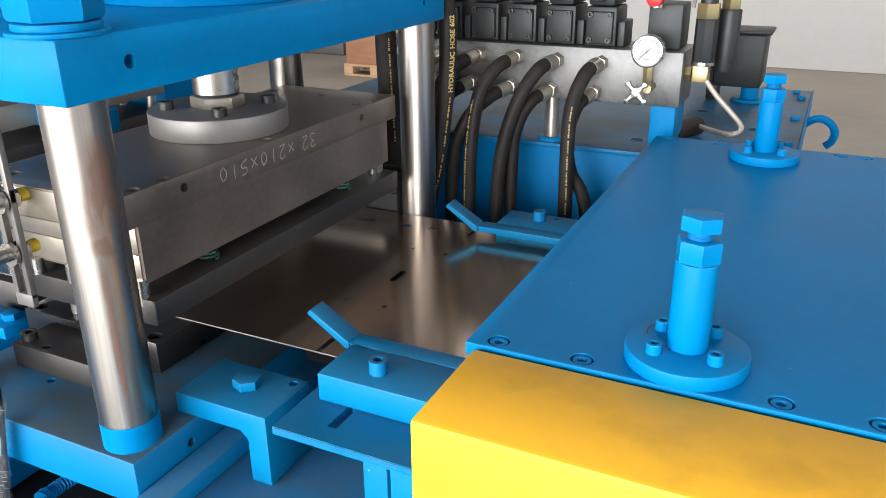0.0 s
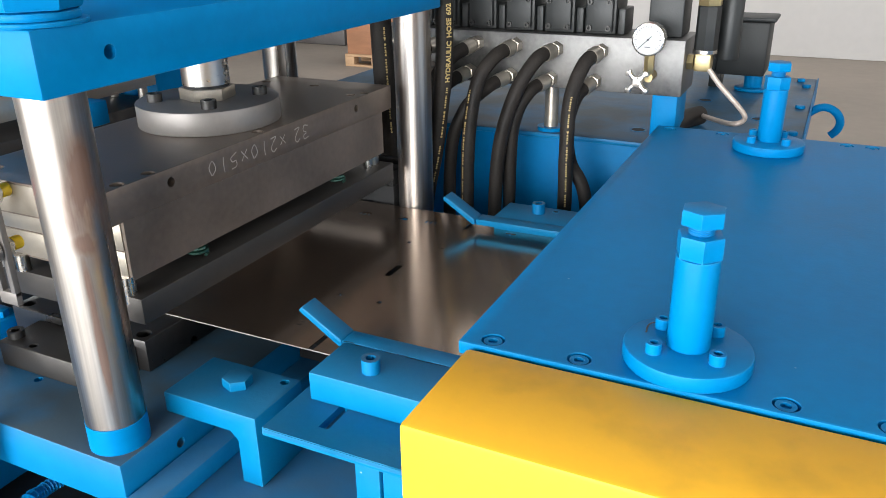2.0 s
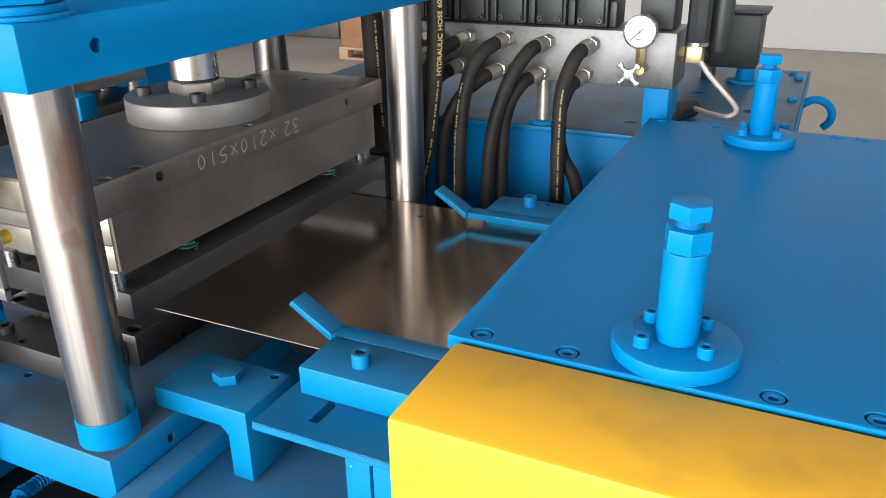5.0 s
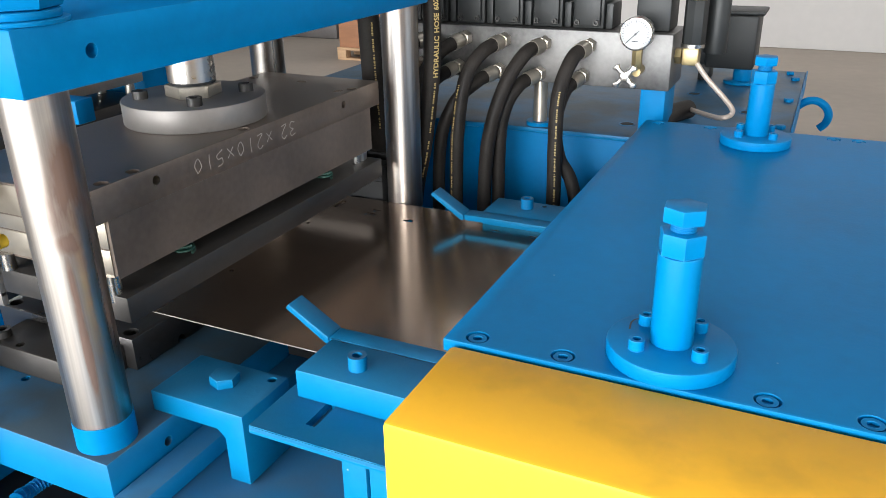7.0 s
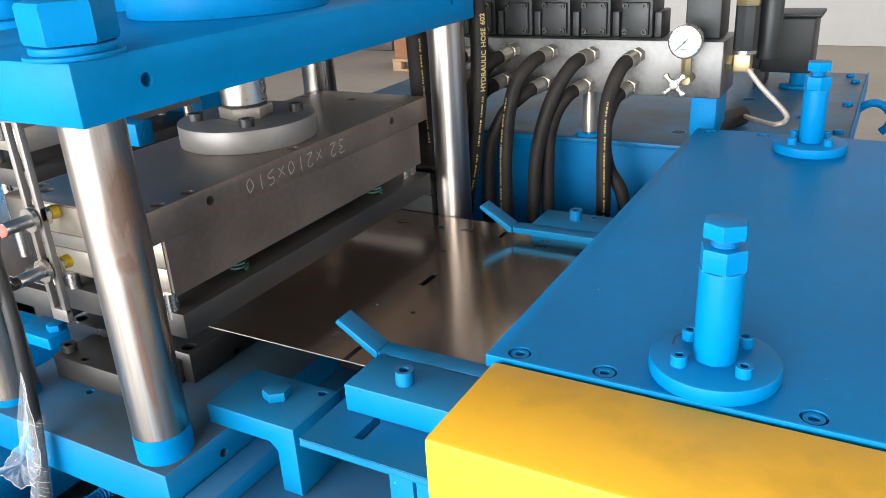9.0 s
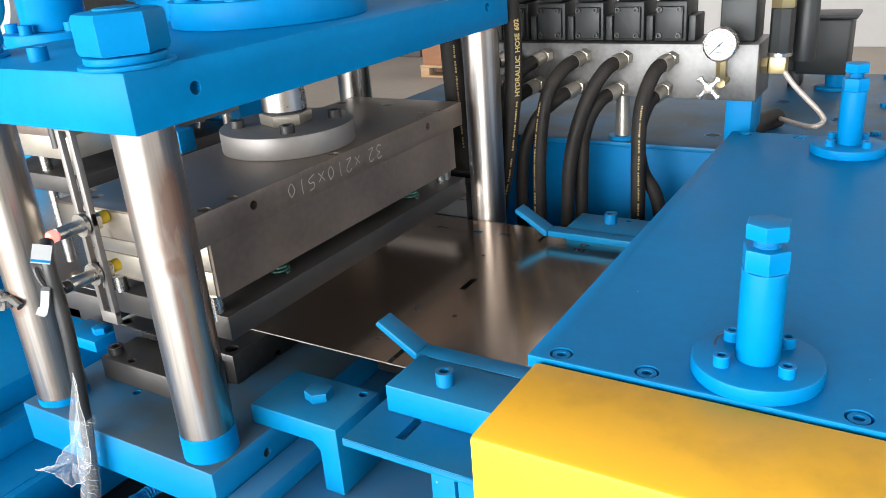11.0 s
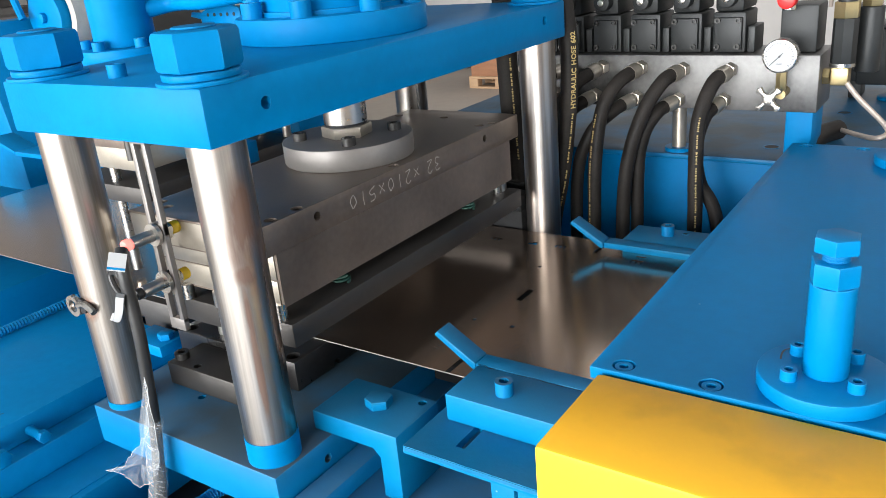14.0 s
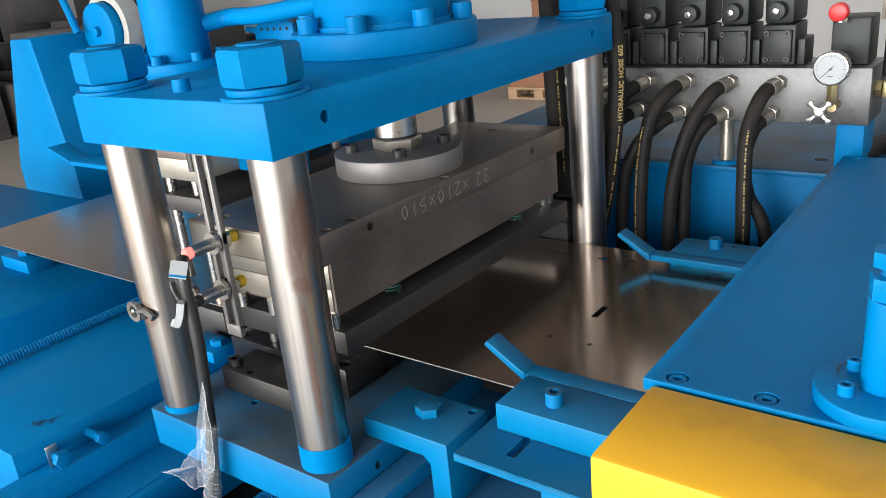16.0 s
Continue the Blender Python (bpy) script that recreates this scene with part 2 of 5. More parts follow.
def finish(bm, name, material, base):
    bmesh.ops.translate(bm, verts=bm.verts, vec=-base)
    me = bpy.data.meshes.new(name)
    bm.normal_update()
    bm.to_mesh(me)
    bm.free()
    me.materials.append(material)
    for p in me.polygons:
        p.use_smooth = True
    me.set_sharp_from_angle(angle=radians(32))
    return me


def part(name, bm, material, parent, label=""):
    """One mesh, built in world coordinates, under a thing or under a part."""
    base = BASES[parent]
    ob = new(name, finish(bm, name, material, base))
    ob.parent = parent
    BASES[ob] = base
    return tagged(ob, label)


def solo(name, bm, material, base, label, category, group="", kind=""):
    base = Vector(base)
    ob = new(name, finish(bm, name, material, base))
    ob.location = base
    BASES[ob] = base
    return tagged(ob, label, category, group, kind)


def box(x0, x1, y0, y1, z0, z1, bevel=0.0015, bm=None):
    bm = bm or bmesh.new()
    r = bmesh.ops.create_cube(bm, size=1.0)
    vs = r["verts"]
    bmesh.ops.scale(bm, vec=(x1 - x0, y1 - y0, z1 - z0), verts=vs)
    bmesh.ops.translate(bm, vec=((x0 + x1) / 2, (y0 + y1) / 2, (z0 + z1) / 2), verts=vs)
    if bevel:
        es = list({e for v in vs for e in v.link_edges})
        bmesh.ops.bevel(bm, geom=es, offset=bevel, segments=2, profile=0.5, affect="EDGES")
    return bm


TURN = {"z": Matrix.Identity(4), "y": Matrix.Rotation(radians(-90), 4, "X"), "x": Matrix.Rotation(radians(90), 4, "Y")}


def cyl(c, r, h, axis="z", seg=32, bevel=0.0, bm=None, r2=None, turn=0.0):
    """A cylinder that starts at c and goes h along the axis."""
    bm = bm or bmesh.new()
    m = Matrix.Translation(c) @ TURN[axis] @ Matrix.Rotation(radians(turn), 4, "Z") @ Matrix.Translation((0, 0, h / 2))
    g = bmesh.ops.create_cone(bm, cap_ends=True, segments=seg, radius1=r, radius2=r if r2 is None else r2, depth=h, matrix=m)
    if bevel:
        fs = {f for v in g["verts"] for f in v.link_faces if len(f.verts) > 4 or seg == 4}
        es = list({e for f in fs for e in f.edges})
        bmesh.ops.bevel(bm, geom=es, offset=bevel, segments=2, profile=0.5, affect="EDGES")
    return bm


def ring(c, r_out, r_in, h, axis="z", seg=28, bm=None):
    """A tube with a wall: the rim of a socket or a washer."""
    bm = bm or bmesh.new()
    m = Matrix.Translation(c) @ TURN[axis]
    rows = []
    for r, z in ((r_out, 0), (r_out, h), (r_in, h), (r_in, 0)):
        rows.append([bm.verts.new(m @ Vector((r * math.cos(a), r * math.sin(a), z))) for a in [2 * math.pi * i / seg for i in range(seg)]])
    for a, b in ((0, 1), (1, 2), (2, 3), (3, 0)):
        for i in range(seg):
            j = (i + 1) % seg
            bm.faces.new((rows[a][i], rows[a][j], rows[b][j], rows[b][i]))
    return bm


def smooth_line(pts, steps=8):
    pts = [Vector(p) for p in pts]
    ext = [2 * pts[0] - pts[1], *pts, 2 * pts[-1] - pts[-2]]
    out = []
    for i in range(1, len(ext) - 2):
        a, b, c, d = ext[i - 1:i + 3]
        for k in range(steps):
            t = k / steps
            out.append(0.5 * (2 * b + (c - a) * t + (2 * a - 5 * b + 4 * c - d) * t * t + (3 * b - a - 3 * c + d) * t ** 3))
    return out + [pts[-1]]


def tube(pts, r, seg=12, steps=8, bm=None, ribs=0.0):
    """A hose or pipe through the points; ribs: how far every second ring stands out."""
    bm = bm or bmesh.new()
    line = smooth_line(pts, steps) if steps else [Vector(p) for p in pts]
    up = Vector((0.31, 0.27, 0.91))
    last = None
    for i, p in enumerate(line):
        d = (line[min(i + 1, len(line) - 1)] - line[max(i - 1, 0)]).normalized()
        side = (up - up.dot(d) * d)
        if side.length < 1e-3:
            side = d.orthogonal()
        side.normalize()
        up = side
        other = d.cross(side)
        rr = r + (ribs if i % 2 else 0)
        now = [bm.verts.new(p + rr * (math.cos(a) * side + math.sin(a) * other)) for a in [2 * math.pi * k / seg for k in range(seg)]]
        if last:
            for k in range(seg):
                j = (k + 1) % seg
                bm.faces.new((last[k], last[j], now[j], now[k]))
        else:
            bm.faces.new(now[::-1])
        last = now
    bm.faces.new(last)
    return bm


def prism(outline, lo, hi, axis="z", bevel=0.0015):
    """An outline (pairs) pushed along the axis from lo to hi."""
    bm = bmesh.new()
    put = {"z": lambda a, b, c: (a, b, c), "y": lambda a, b, c: (a, c, b), "x": lambda a, b, c: (c, a, b)}[axis]
    bot = [bm.verts.new(put(a, b, lo)) for a, b in outline]
    top = [bm.verts.new(put(a, b, hi)) for a, b in outline]
    n = len(outline)
    bm.faces.new(bot[::-1])
    bm.faces.new(top)
    for i in range(n):
        bm.faces.new((bot[i], bot[(i + 1) % n], top[(i + 1) % n], top[i]))
    bmesh.ops.recalc_face_normals(bm, faces=bm.faces)
    if bevel:
        bmesh.ops.bevel(bm, geom=list(bm.edges), offset=bevel, segments=2, profile=0.5, affect="EDGES")
    return bm


def drilled(bm, holes):
    """Bore round holes (centre on the face, radius, depth, axis) into a solid."""
    cut = bmesh.new()
    for c, r, depth, axis in holes:
        d = Vector({"z": (0, 0, -1), "x": (-1, 0, 0), "y": (0, 1, 0)}[axis])
        start = Vector(c) + d * depth if axis != "y" else Vector(c) - d * 0.004
        cyl(start, r, depth + 0.004, axis, 24, 0.0, cut)
    pair = []
    for b in (bm, cut):
        me = bpy.data.meshes.new("solid")
        bmesh.ops.recalc_face_normals(b, faces=b.faces)
        b.to_mesh(me)
        b.free()
        pair.append(new("solid", me))
    mod = pair[0].modifiers.new("bore", "BOOLEAN")
    mod.operation, mod.object, mod.solver = "DIFFERENCE", pair[1], "EXACT"
    bpy.context.view_layer.update()
    me = bpy.data.meshes.new_from_object(pair[0].evaluated_get(bpy.context.evaluated_depsgraph_get()))
    out = bmesh.new()
    out.from_mesh(me)
    for ob in pair:
        old = ob.data
        bpy.data.objects.remove(ob)
        bpy.data.meshes.remove(old)
    bpy.data.meshes.remove(me)
    return out


def lettering(text, size, m, thick=0.0003):
    """Raised flat letters as a bmesh in world coordinates."""
    c = bpy.data.curves.new("letters", "FONT")
    c.body, c.size, c.extrude, c.align_x, c.align_y = text, size, thick, "CENTER", "CENTER"
    c.resolution_u, c.offset = 3, size * 0.018
    ob = new("letters", c)
    bpy.context.view_layer.update()
    me = bpy.data.meshes.new_from_object(ob.evaluated_get(bpy.context.evaluated_depsgraph_get()))
    bm = bmesh.new()
    bm.from_mesh(me)
    bmesh.ops.transform(bm, matrix=m, verts=bm.verts)
    bpy.data.objects.remove(ob)
    bpy.data.meshes.remove(me)
    return bm


def stroke(pts, w, h, m, bm=None):
    """A hand-drawn line of width w on the plane of m."""
    bm = bm or bmesh.new()
    line = smooth_line([(a, b, 0) for a, b in pts], 5)
    last = None
    for i, p in enumerate(line):
        d = (line[min(i + 1, len(line) - 1)] - line[max(i - 1, 0)]).normalized()
        s = Vector((-d.y, d.x, 0)) * w / 2
        now = [bm.verts.new(m @ (p + s + Vector((0, 0, h)))), bm.verts.new(m @ (p - s + Vector((0, 0, h))))]
        if last:
            bm.faces.new((last[0], last[1], now[1], now[0]))
        last = now
    return bm


def cap_screw(name, c, r, h, parent, material, hole=True, label=""):
    """A socket-head screw standing at c."""
    bm = ring(c, r, r * 0.55, h, seg=20)
    cyl((c[0], c[1], c[2]), r * 0.55, h * 0.45, seg=6, bm=bm)
    return part(name, bm, material, parent, label)


def hex_head(name, c, r, h, parent, material, turn=0.0, label=""):
    return part(name, cyl(c, r, h, seg=6, bevel=r * 0.08, turn=turn), material, parent, label)


def tapped_hole(name, c, r, parent, axis="z", label="", rim_material=None):
    """A black disc for the shade in a bore, with a bright chamfer, set a hair above the face."""
    bm = ring(c, r * 1.12, r * 0.9, 0.0006, axis, 20)
    rim = part(name, bm, rim_material or DIE, parent, label)
    part("bore", cyl(c, r * 0.92, 0.0003, axis, 20), DARK, rim)
    return rim


# ---- the hall ----
def hall():
    solo("floor", box(-16, 9, -8, 9.6, -0.2, 0.0, 0), FLOOR, (0, 0, 0), "dusty bare concrete factory floor", "floor", kind="structure")
    solo("wall_north", box(-16, 9, 9.0, 9.3, 0.004, 7.2, 0), WALL, (0, 9.1, 0), "plain whitewashed concrete hall wall", "wall", kind="structure")
    # out of view; grey panel added so the strip reflects a darker wall
    solo("unseen_wall_panel", box(-15.69, -5.2, 8.94, 8.998, 1.45, 7.19, 0), ROOF, (-10, 8.95, 1.45), "unseen grey panel on the upper wall, added to darken reflections", "wall", kind="structure")
    bm = box(8.7, 9.0, -7, 9.0, 0.004, 1.5, 0)
    box(8.7, 9.0, -7, 9.0, 4.5, 7.2, 0, bm)
    box(8.7, 9.0, -7, -4.5, 1.5, 4.5, 0, bm)
    box(8.7, 9.0, 2.5, 9.0, 1.5, 4.5, 0, bm)
    solo("wall_east", bm, WALL, (9, 0, 0), "whitewashed hall wall with a wide window opening", "wall", kind="structure")
    solo("wall_west", box(-16, -15.7, -7, 9.0, 0.004, 7.2, 0), WALL, (-16, 0, 0), "plain whitewashed concrete hall wall", "wall", kind="structure")
    bm = box(-15.7, -8.0, -7.3, -7.0, 0.004, 7.2, 0)
    box(3.0, 8.7, -7.3, -7.0, 0.004, 7.2, 0, bm)
    box(-8.0, 3.0, -7.3, -7.0, 3.8, 7.2, 0, bm)
    solo("wall_south", bm, WALL, (0, -7, 0), "whitewashed hall wall with a wide doorway", "wall", kind="structure")
    bm = bmesh.new()
    for y0, y1 in ((-7.3, 1.4), (3.0, 6.0), (7.6, 9.3)):
        box(-16, 9, y0, y1, 7.2, 7.3, 0, bm)
    for y0, y1 in ((1.4, 3.0), (6.0, 7.6)):
        box(-16, -5.5, y0, y1, 7.2, 7.3, 0, bm)
        box(3.5, 9, y0, y1, 7.2, 7.3, 0, bm)
    solo("ceiling", bm, ROOF, (0, 0, 7.2), "grey sheet-metal roof with two roof lights", "ceiling", kind="structure")


hall()
# ---- the punching press ----
PX0, PX1, PY0, PY1 = -0.787, -0.498, 0.400, 1.041
MX, MY = -0.640, 0.721
Z_BED, Z_BASE, Z_TOP0, Z_TOP1, Z_SHEET = 0.910, 0.962, 1.277, 1.326, 1.000


def tie_nut(press, x, y):
    w = part("washer", cyl((x, y, Z_TOP1), 0.0375, 0.0035, seg=40, bevel=0.001), BLUE, press)
    part("washer", cyl((x, y, Z_TOP1 + 0.0035), 0.0325, 0.006, seg=40, bevel=0.0015), BLUE, press)
    n = part("nut", cyl((x, y, Z_TOP1 + 0.0095), 0.035, 0.033, seg=6, bevel=0.0045, turn=22), BLUE, press, "large blue hexagon tie-bar nut")
    part("stud_end", cyl((x, y, Z_TOP1 + 0.0425), 0.018, 0.002, seg=28, bevel=0.001), BLUE, n)


def make_press():
    p = thing("punching_press", (MX, MY, Z_BED), "blue four-column hydraulic punching press with bright steel columns", "press")
    part("base_plate", drilled(box(PX0, PX1, PY0, PY1, 0.914, Z_BASE, 0.002), [((PX1, 0.470, 0.940), 0.005, 0.02, "x"), ((-0.682, 0.468, Z_BASE), 0.0045, 0.02, "z")]), BLUE_STAINED, p, "thick dusty blue base plate")
    part("top_plate", drilled(box(PX0, PX1, PY0, PY1, Z_TOP0, Z_TOP1, 0.0022), [((PX1, 0.466, 1.302), 0.0058, 0.02, "x"), ((PX1, 0.980, 1.306), 0.0058, 0.02, "x")]), BLUE, p, "thick blue crown plate")
    for x in (CX0, CX1):
        for y in (CY0, CY1):
            c = part("column", cyl((x, y, Z_BASE), 0.0255, Z_TOP0 - Z_BASE, seg=48), COLUMN, p, "ground steel column with light rust")
            part("collar", cyl((x, y, Z_BASE), 0.0262, 0.026 if x == CX1 else 0.008, seg=48), BLUE, c, "blue paint on the column's foot")
            tie_nut(p, x, y)
    cap_screw("cap_screw", (-0.652, 0.436, Z_TOP1), 0.0085, 0.012, p, BLUE)
    # main cylinder
    fl = part("cylinder_flange", cyl((MX, MY, Z_TOP1), 0.110, 0.028, seg=72, bevel=0.002), BLUE, p)
    part("cylinder", cyl((MX, MY, Z_TOP1 + 0.028), 0.080, 0.34, seg=64, bevel=0.002), BLUE, p, "blue hydraulic cylinder barrel")
    part("weld_bead", ring((MX, MY, Z_TOP1 + 0.028), 0.085, 0.079, 0.005, seg=48), BLUE, fl)
    for k in range(8):
        a = radians(22.5 + 45 * k)
        cap_screw("cap_screw", (MX + 0.096 * math.cos(a), MY + 0.096 * math.sin(a), Z_TOP1 + 0.028), 0.0115, 0.017, fl, BLUE)
    part("piston_rod", cyl((MX, MY, 1.222), 0.0265, 0.055, seg=48), STEEL, p, "polished piston rod")
    part("rod_ring", cyl((MX, MY, 1.219), 0.0255, 0.006, seg=40), DARK, p)
    part("lock_nut", cyl((MX, MY, 1.205), 0.031, 0.014, seg=6, bevel=0.002, turn=12), PIPE_STEEL, p, "plain steel lock nut on the piston rod")
    return p


def compression_spring(name, x, y, z0, z1, r, parent):
    pts = []
    turns = 2
    for i in range(turns * 12 + 1):
        a = 2 * math.pi * i / 12
        pts.append((x + r * math.cos(a), y + r * math.sin(a), z0 + 0.003 + (z1 - z0 - 0.006) * i / (turns * 12)))
    return part(name, tube(pts, 0.0016, 6, 0), SPRING_GREEN, parent, "green die spring")


def make_die():
    d = thing("punching_die", (MX, MY, Z_BASE), "grey tool-steel punching die with springs and guide pins", "die")
    x0, x1, y0, y1 = -0.734, -0.545, 0.466, 0.976
    bores = [((x1, y, 1.166), 0.0048, 0.02, "x") for y in (0.553, 0.885)]
    bores += [((x, y, 1.179), 0.0066, 0.012, "z") for x, y in ((-0.554, 0.498), (-0.554, 0.535), (-0.555, 0.697), (-0.552, 0.918), (-0.562, 0.900), (-0.642, 0.934), (-0.722, 0.932), (-0.722, 0.50), (-0.70, 0.49))]
    top = part("top_plate", drilled(box(x0, x1, y0, y1, 1.147, 1.179, 0.0005), bores), DIE, d, "ground steel plate with chalk figures")
    part("punch_holder", box(x0 + 0.002, x1 - 0.0002, y0 + 0.024, y1 - 0.026, 1.118, 1.147, 0), DIE, d)
    part("punch_backing", box(x0 + 0.002, x1 - 0.0002, y0 + 0.024, y1 - 0.026, 1.090, 1.118, 0), DIE, d)
    # lighter slabs on the end facing the door put its light into colour
    part("end_face", box(x0 + 0.004, x1 - 0.004, y0 + 0.0228, y0 + 0.0242, 1.0925, 1.118, 0.0004), DIE_END, d, "end face, lightened in colour as if lit")
    part("end_face", box(x0 + 0.004, x1 - 0.004, y0 + 0.0228, y0 + 0.0242, 1.1195, 1.146, 0.0004), DIE_END, d, "end face, lightened in colour as if lit")
    part("end_face", box(x0 + 0.003, x1 - 0.003, y0 - 0.0008, y0 + 0.0004, 1.149, 1.177, 0.0004), DIE_END, d, "end face, lightened in colour as if lit")
    part("stripper_plate", box(x0 + 0.006, -0.533, y0 + 0.018, y1 - 0.022, 1.050, 1.076, 0.001), DIE_DARK, d, "dark stripper plate")
    bores = [((-0.601, 0.539, 0.9982), 0.0078, 0.02, "z"), ((-0.771, 0.538, 0.9982), 0.0072, 0.02, "z"), ((-0.587, 0.592, 0.966), 0.0052, 0.02, "x")]
    part("die_block", drilled(box(-0.785, -0.587, 0.526, 0.992, 0.9625, 0.9982, 0.0008), bores), DIE_BLACK, d, "dark lower die block under the strip")
    # two black blockers added behind the die against bright background and its reflection
    part("light_block_plate", box(-0.740, -0.545, 1.0415, 1.0472, 0.9145, 1.054, 0.001), DARK, d, "added black plate blocking the bright background behind the die")
    part("light_block_bar", box(-0.735, -0.5565, 0.992, 1.028, 1.0265, 1.049, 0.001), DARK, d)
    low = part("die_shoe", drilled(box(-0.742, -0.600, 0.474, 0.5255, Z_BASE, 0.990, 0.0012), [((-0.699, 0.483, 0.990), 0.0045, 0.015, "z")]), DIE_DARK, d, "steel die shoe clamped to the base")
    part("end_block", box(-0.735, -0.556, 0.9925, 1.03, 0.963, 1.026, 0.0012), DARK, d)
    cap_screw("cap_screw", (-0.732, 0.489, 0.990), 0.0085, 0.008, low, SCREW)
    for x in (-0.720, -0.690, -0.640, -0.558):
        for y in (0.487, 0.944):
            part("guide_pin", cyl((x, y, 1.076), 0.0065, 0.017, seg=20), STEEL, d, "bright guide pin")
    for x, y in ((-0.551, 0.4895), (-0.556, 0.925), (-0.556, 0.938)):
        part("stop_pin", cyl((x, y, 1.068), 0.006, 0.026, seg=20), STEEL, d, "bright guide pin")
    for x, y in ((-0.722, 0.545), (-0.640, 0.545)):
        part("lower_pin", cyl((x, y, 0.9982), 0.006, 0.052, seg=20), STEEL, d, "bright lower guide pin")
    for x in (-0.555, -0.70):
        for y in (0.585, 0.845):
            compression_spring("spring", x, y, 1.076, 1.090, 0.0095, d)
    f = part("coupling_flange", cyl((MX, MY, 1.179), 0.080, 0.026, seg=72, bevel=0.0015), FLANGE, d, "turned steel coupling flange")
    for k in range(4):
        a = radians(-48 + 90 * k)
        cap_screw("cap_screw", (MX + 0.058 * math.cos(a), MY + 0.058 * math.sin(a), 1.205), 0.0085, 0.009, f, SCREW)
    # chalk figures, upside down on the front face
    m = Matrix.Translation((x1 + 0.0004, 0.686, 1.1705)) @ Matrix(((0, 0, 1, 0), (-1, 0, 0, 0), (0, -1, 0, 0), (0, 0, 0, 1)))
    fig = {"3": [(0, 10), (4, 11), (5, 8), (2, 6), (5, 4), (4, 0), (0, 1)], "2": [(0, 9), (3, 11), (5, 8), (3, 4), (0, 0), (5, 0.5)], "1": [(2, 11), (2.4, 5), (2, 0)],
           "0": [(3, 10), (0, 6), (2, 0), (5, 4), (3.4, 10)], "5": [(5, 11), (1, 10), (1, 6), (4, 6), (5, 3), (0, 0)]}
    bm = bmesh.new()
    pos = 0
    for ch in "32 x210x510":
        if ch == "x":
            stroke([((pos + a) * 0.00186 - 0.090, b * 0.00145) for a, b in ((0, 8), (5, 1))], 0.0012, 0, m, bm)
            stroke([((pos + a) * 0.00186 - 0.090, b * 0.00145) for a, b in ((5, 8), (0, 1))], 0.0012, 0, m, bm)
        elif ch in fig:
            stroke([((pos + a) * 0.00186 - 0.090, b * 0.00145) for a, b in fig[ch]], 0.0013, 0, m, bm)
        pos += 9 if ch != " " else 6
    part("chalk_figures", bm, CHALK, top, "chalk-written plate sizes 32 x 210 x 510")
    return d


def make_sensor_bar():
    s = thing("sensor_bar", (-0.655, 0.420, Z_BASE), "slotted steel bar with two proximity sensors under the crown plate", "sensor")
    x, y = -0.655, 0.444
    bm = box(x - 0.0115, x - 0.0055, y - 0.003, y + 0.003, 1.075, 1.270, 0.0006)
    box(x + 0.0055, x + 0.0115, y - 0.003, y + 0.003, 1.075, 1.270, 0.0006, bm)
    for z in (1.066, 1.170, 1.262):
        box(x - 0.0115, x + 0.0115, y - 0.0031, y + 0.0031, z, z + 0.013, 0.0006, bm)
    part("bar", bm, FLANGE, s, "slotted bright steel bar")
    part("bracket", box(x - 0.075, x + 0.03, y - 0.012, y + 0.012, 1.2705, 1.2765, 0.001), STEEL, s)
    part("screw", cyl((x - 0.016, y, 1.245), 0.005, 0.026, seg=14), SCREW, s)
    for z, lit in ((1.172, True), (1.121, False)):
        b = part("sensor", cyl((x, y - 0.034, z), 0.0062, 0.046, "y", 20, 0.0006), STEEL, s, "nickel-plated proximity sensor")
        part("lock_nut", cyl((x, y - 0.009, z), 0.0115, 0.004, "y", 24), STEEL, b)
        part("lock_nut", cyl((x, y + 0.004, z), 0.0115, 0.004, "y", 6), STEEL, b)
        part("tip", cyl((x, y + 0.0121, z), 0.0065, 0.009, "y", 20, 0.001), YELLOW_CAP, b, "yellow plastic sensor tip")
        part("tail", cyl((x, y - 0.042, z), 0.0058, 0.008, "y", 18, 0.0015), LED if lit else PLASTIC_BLACK, b, "glowing red sensor diode" if lit else "")
    return s


make_press()
make_die()
make_sensor_bar()
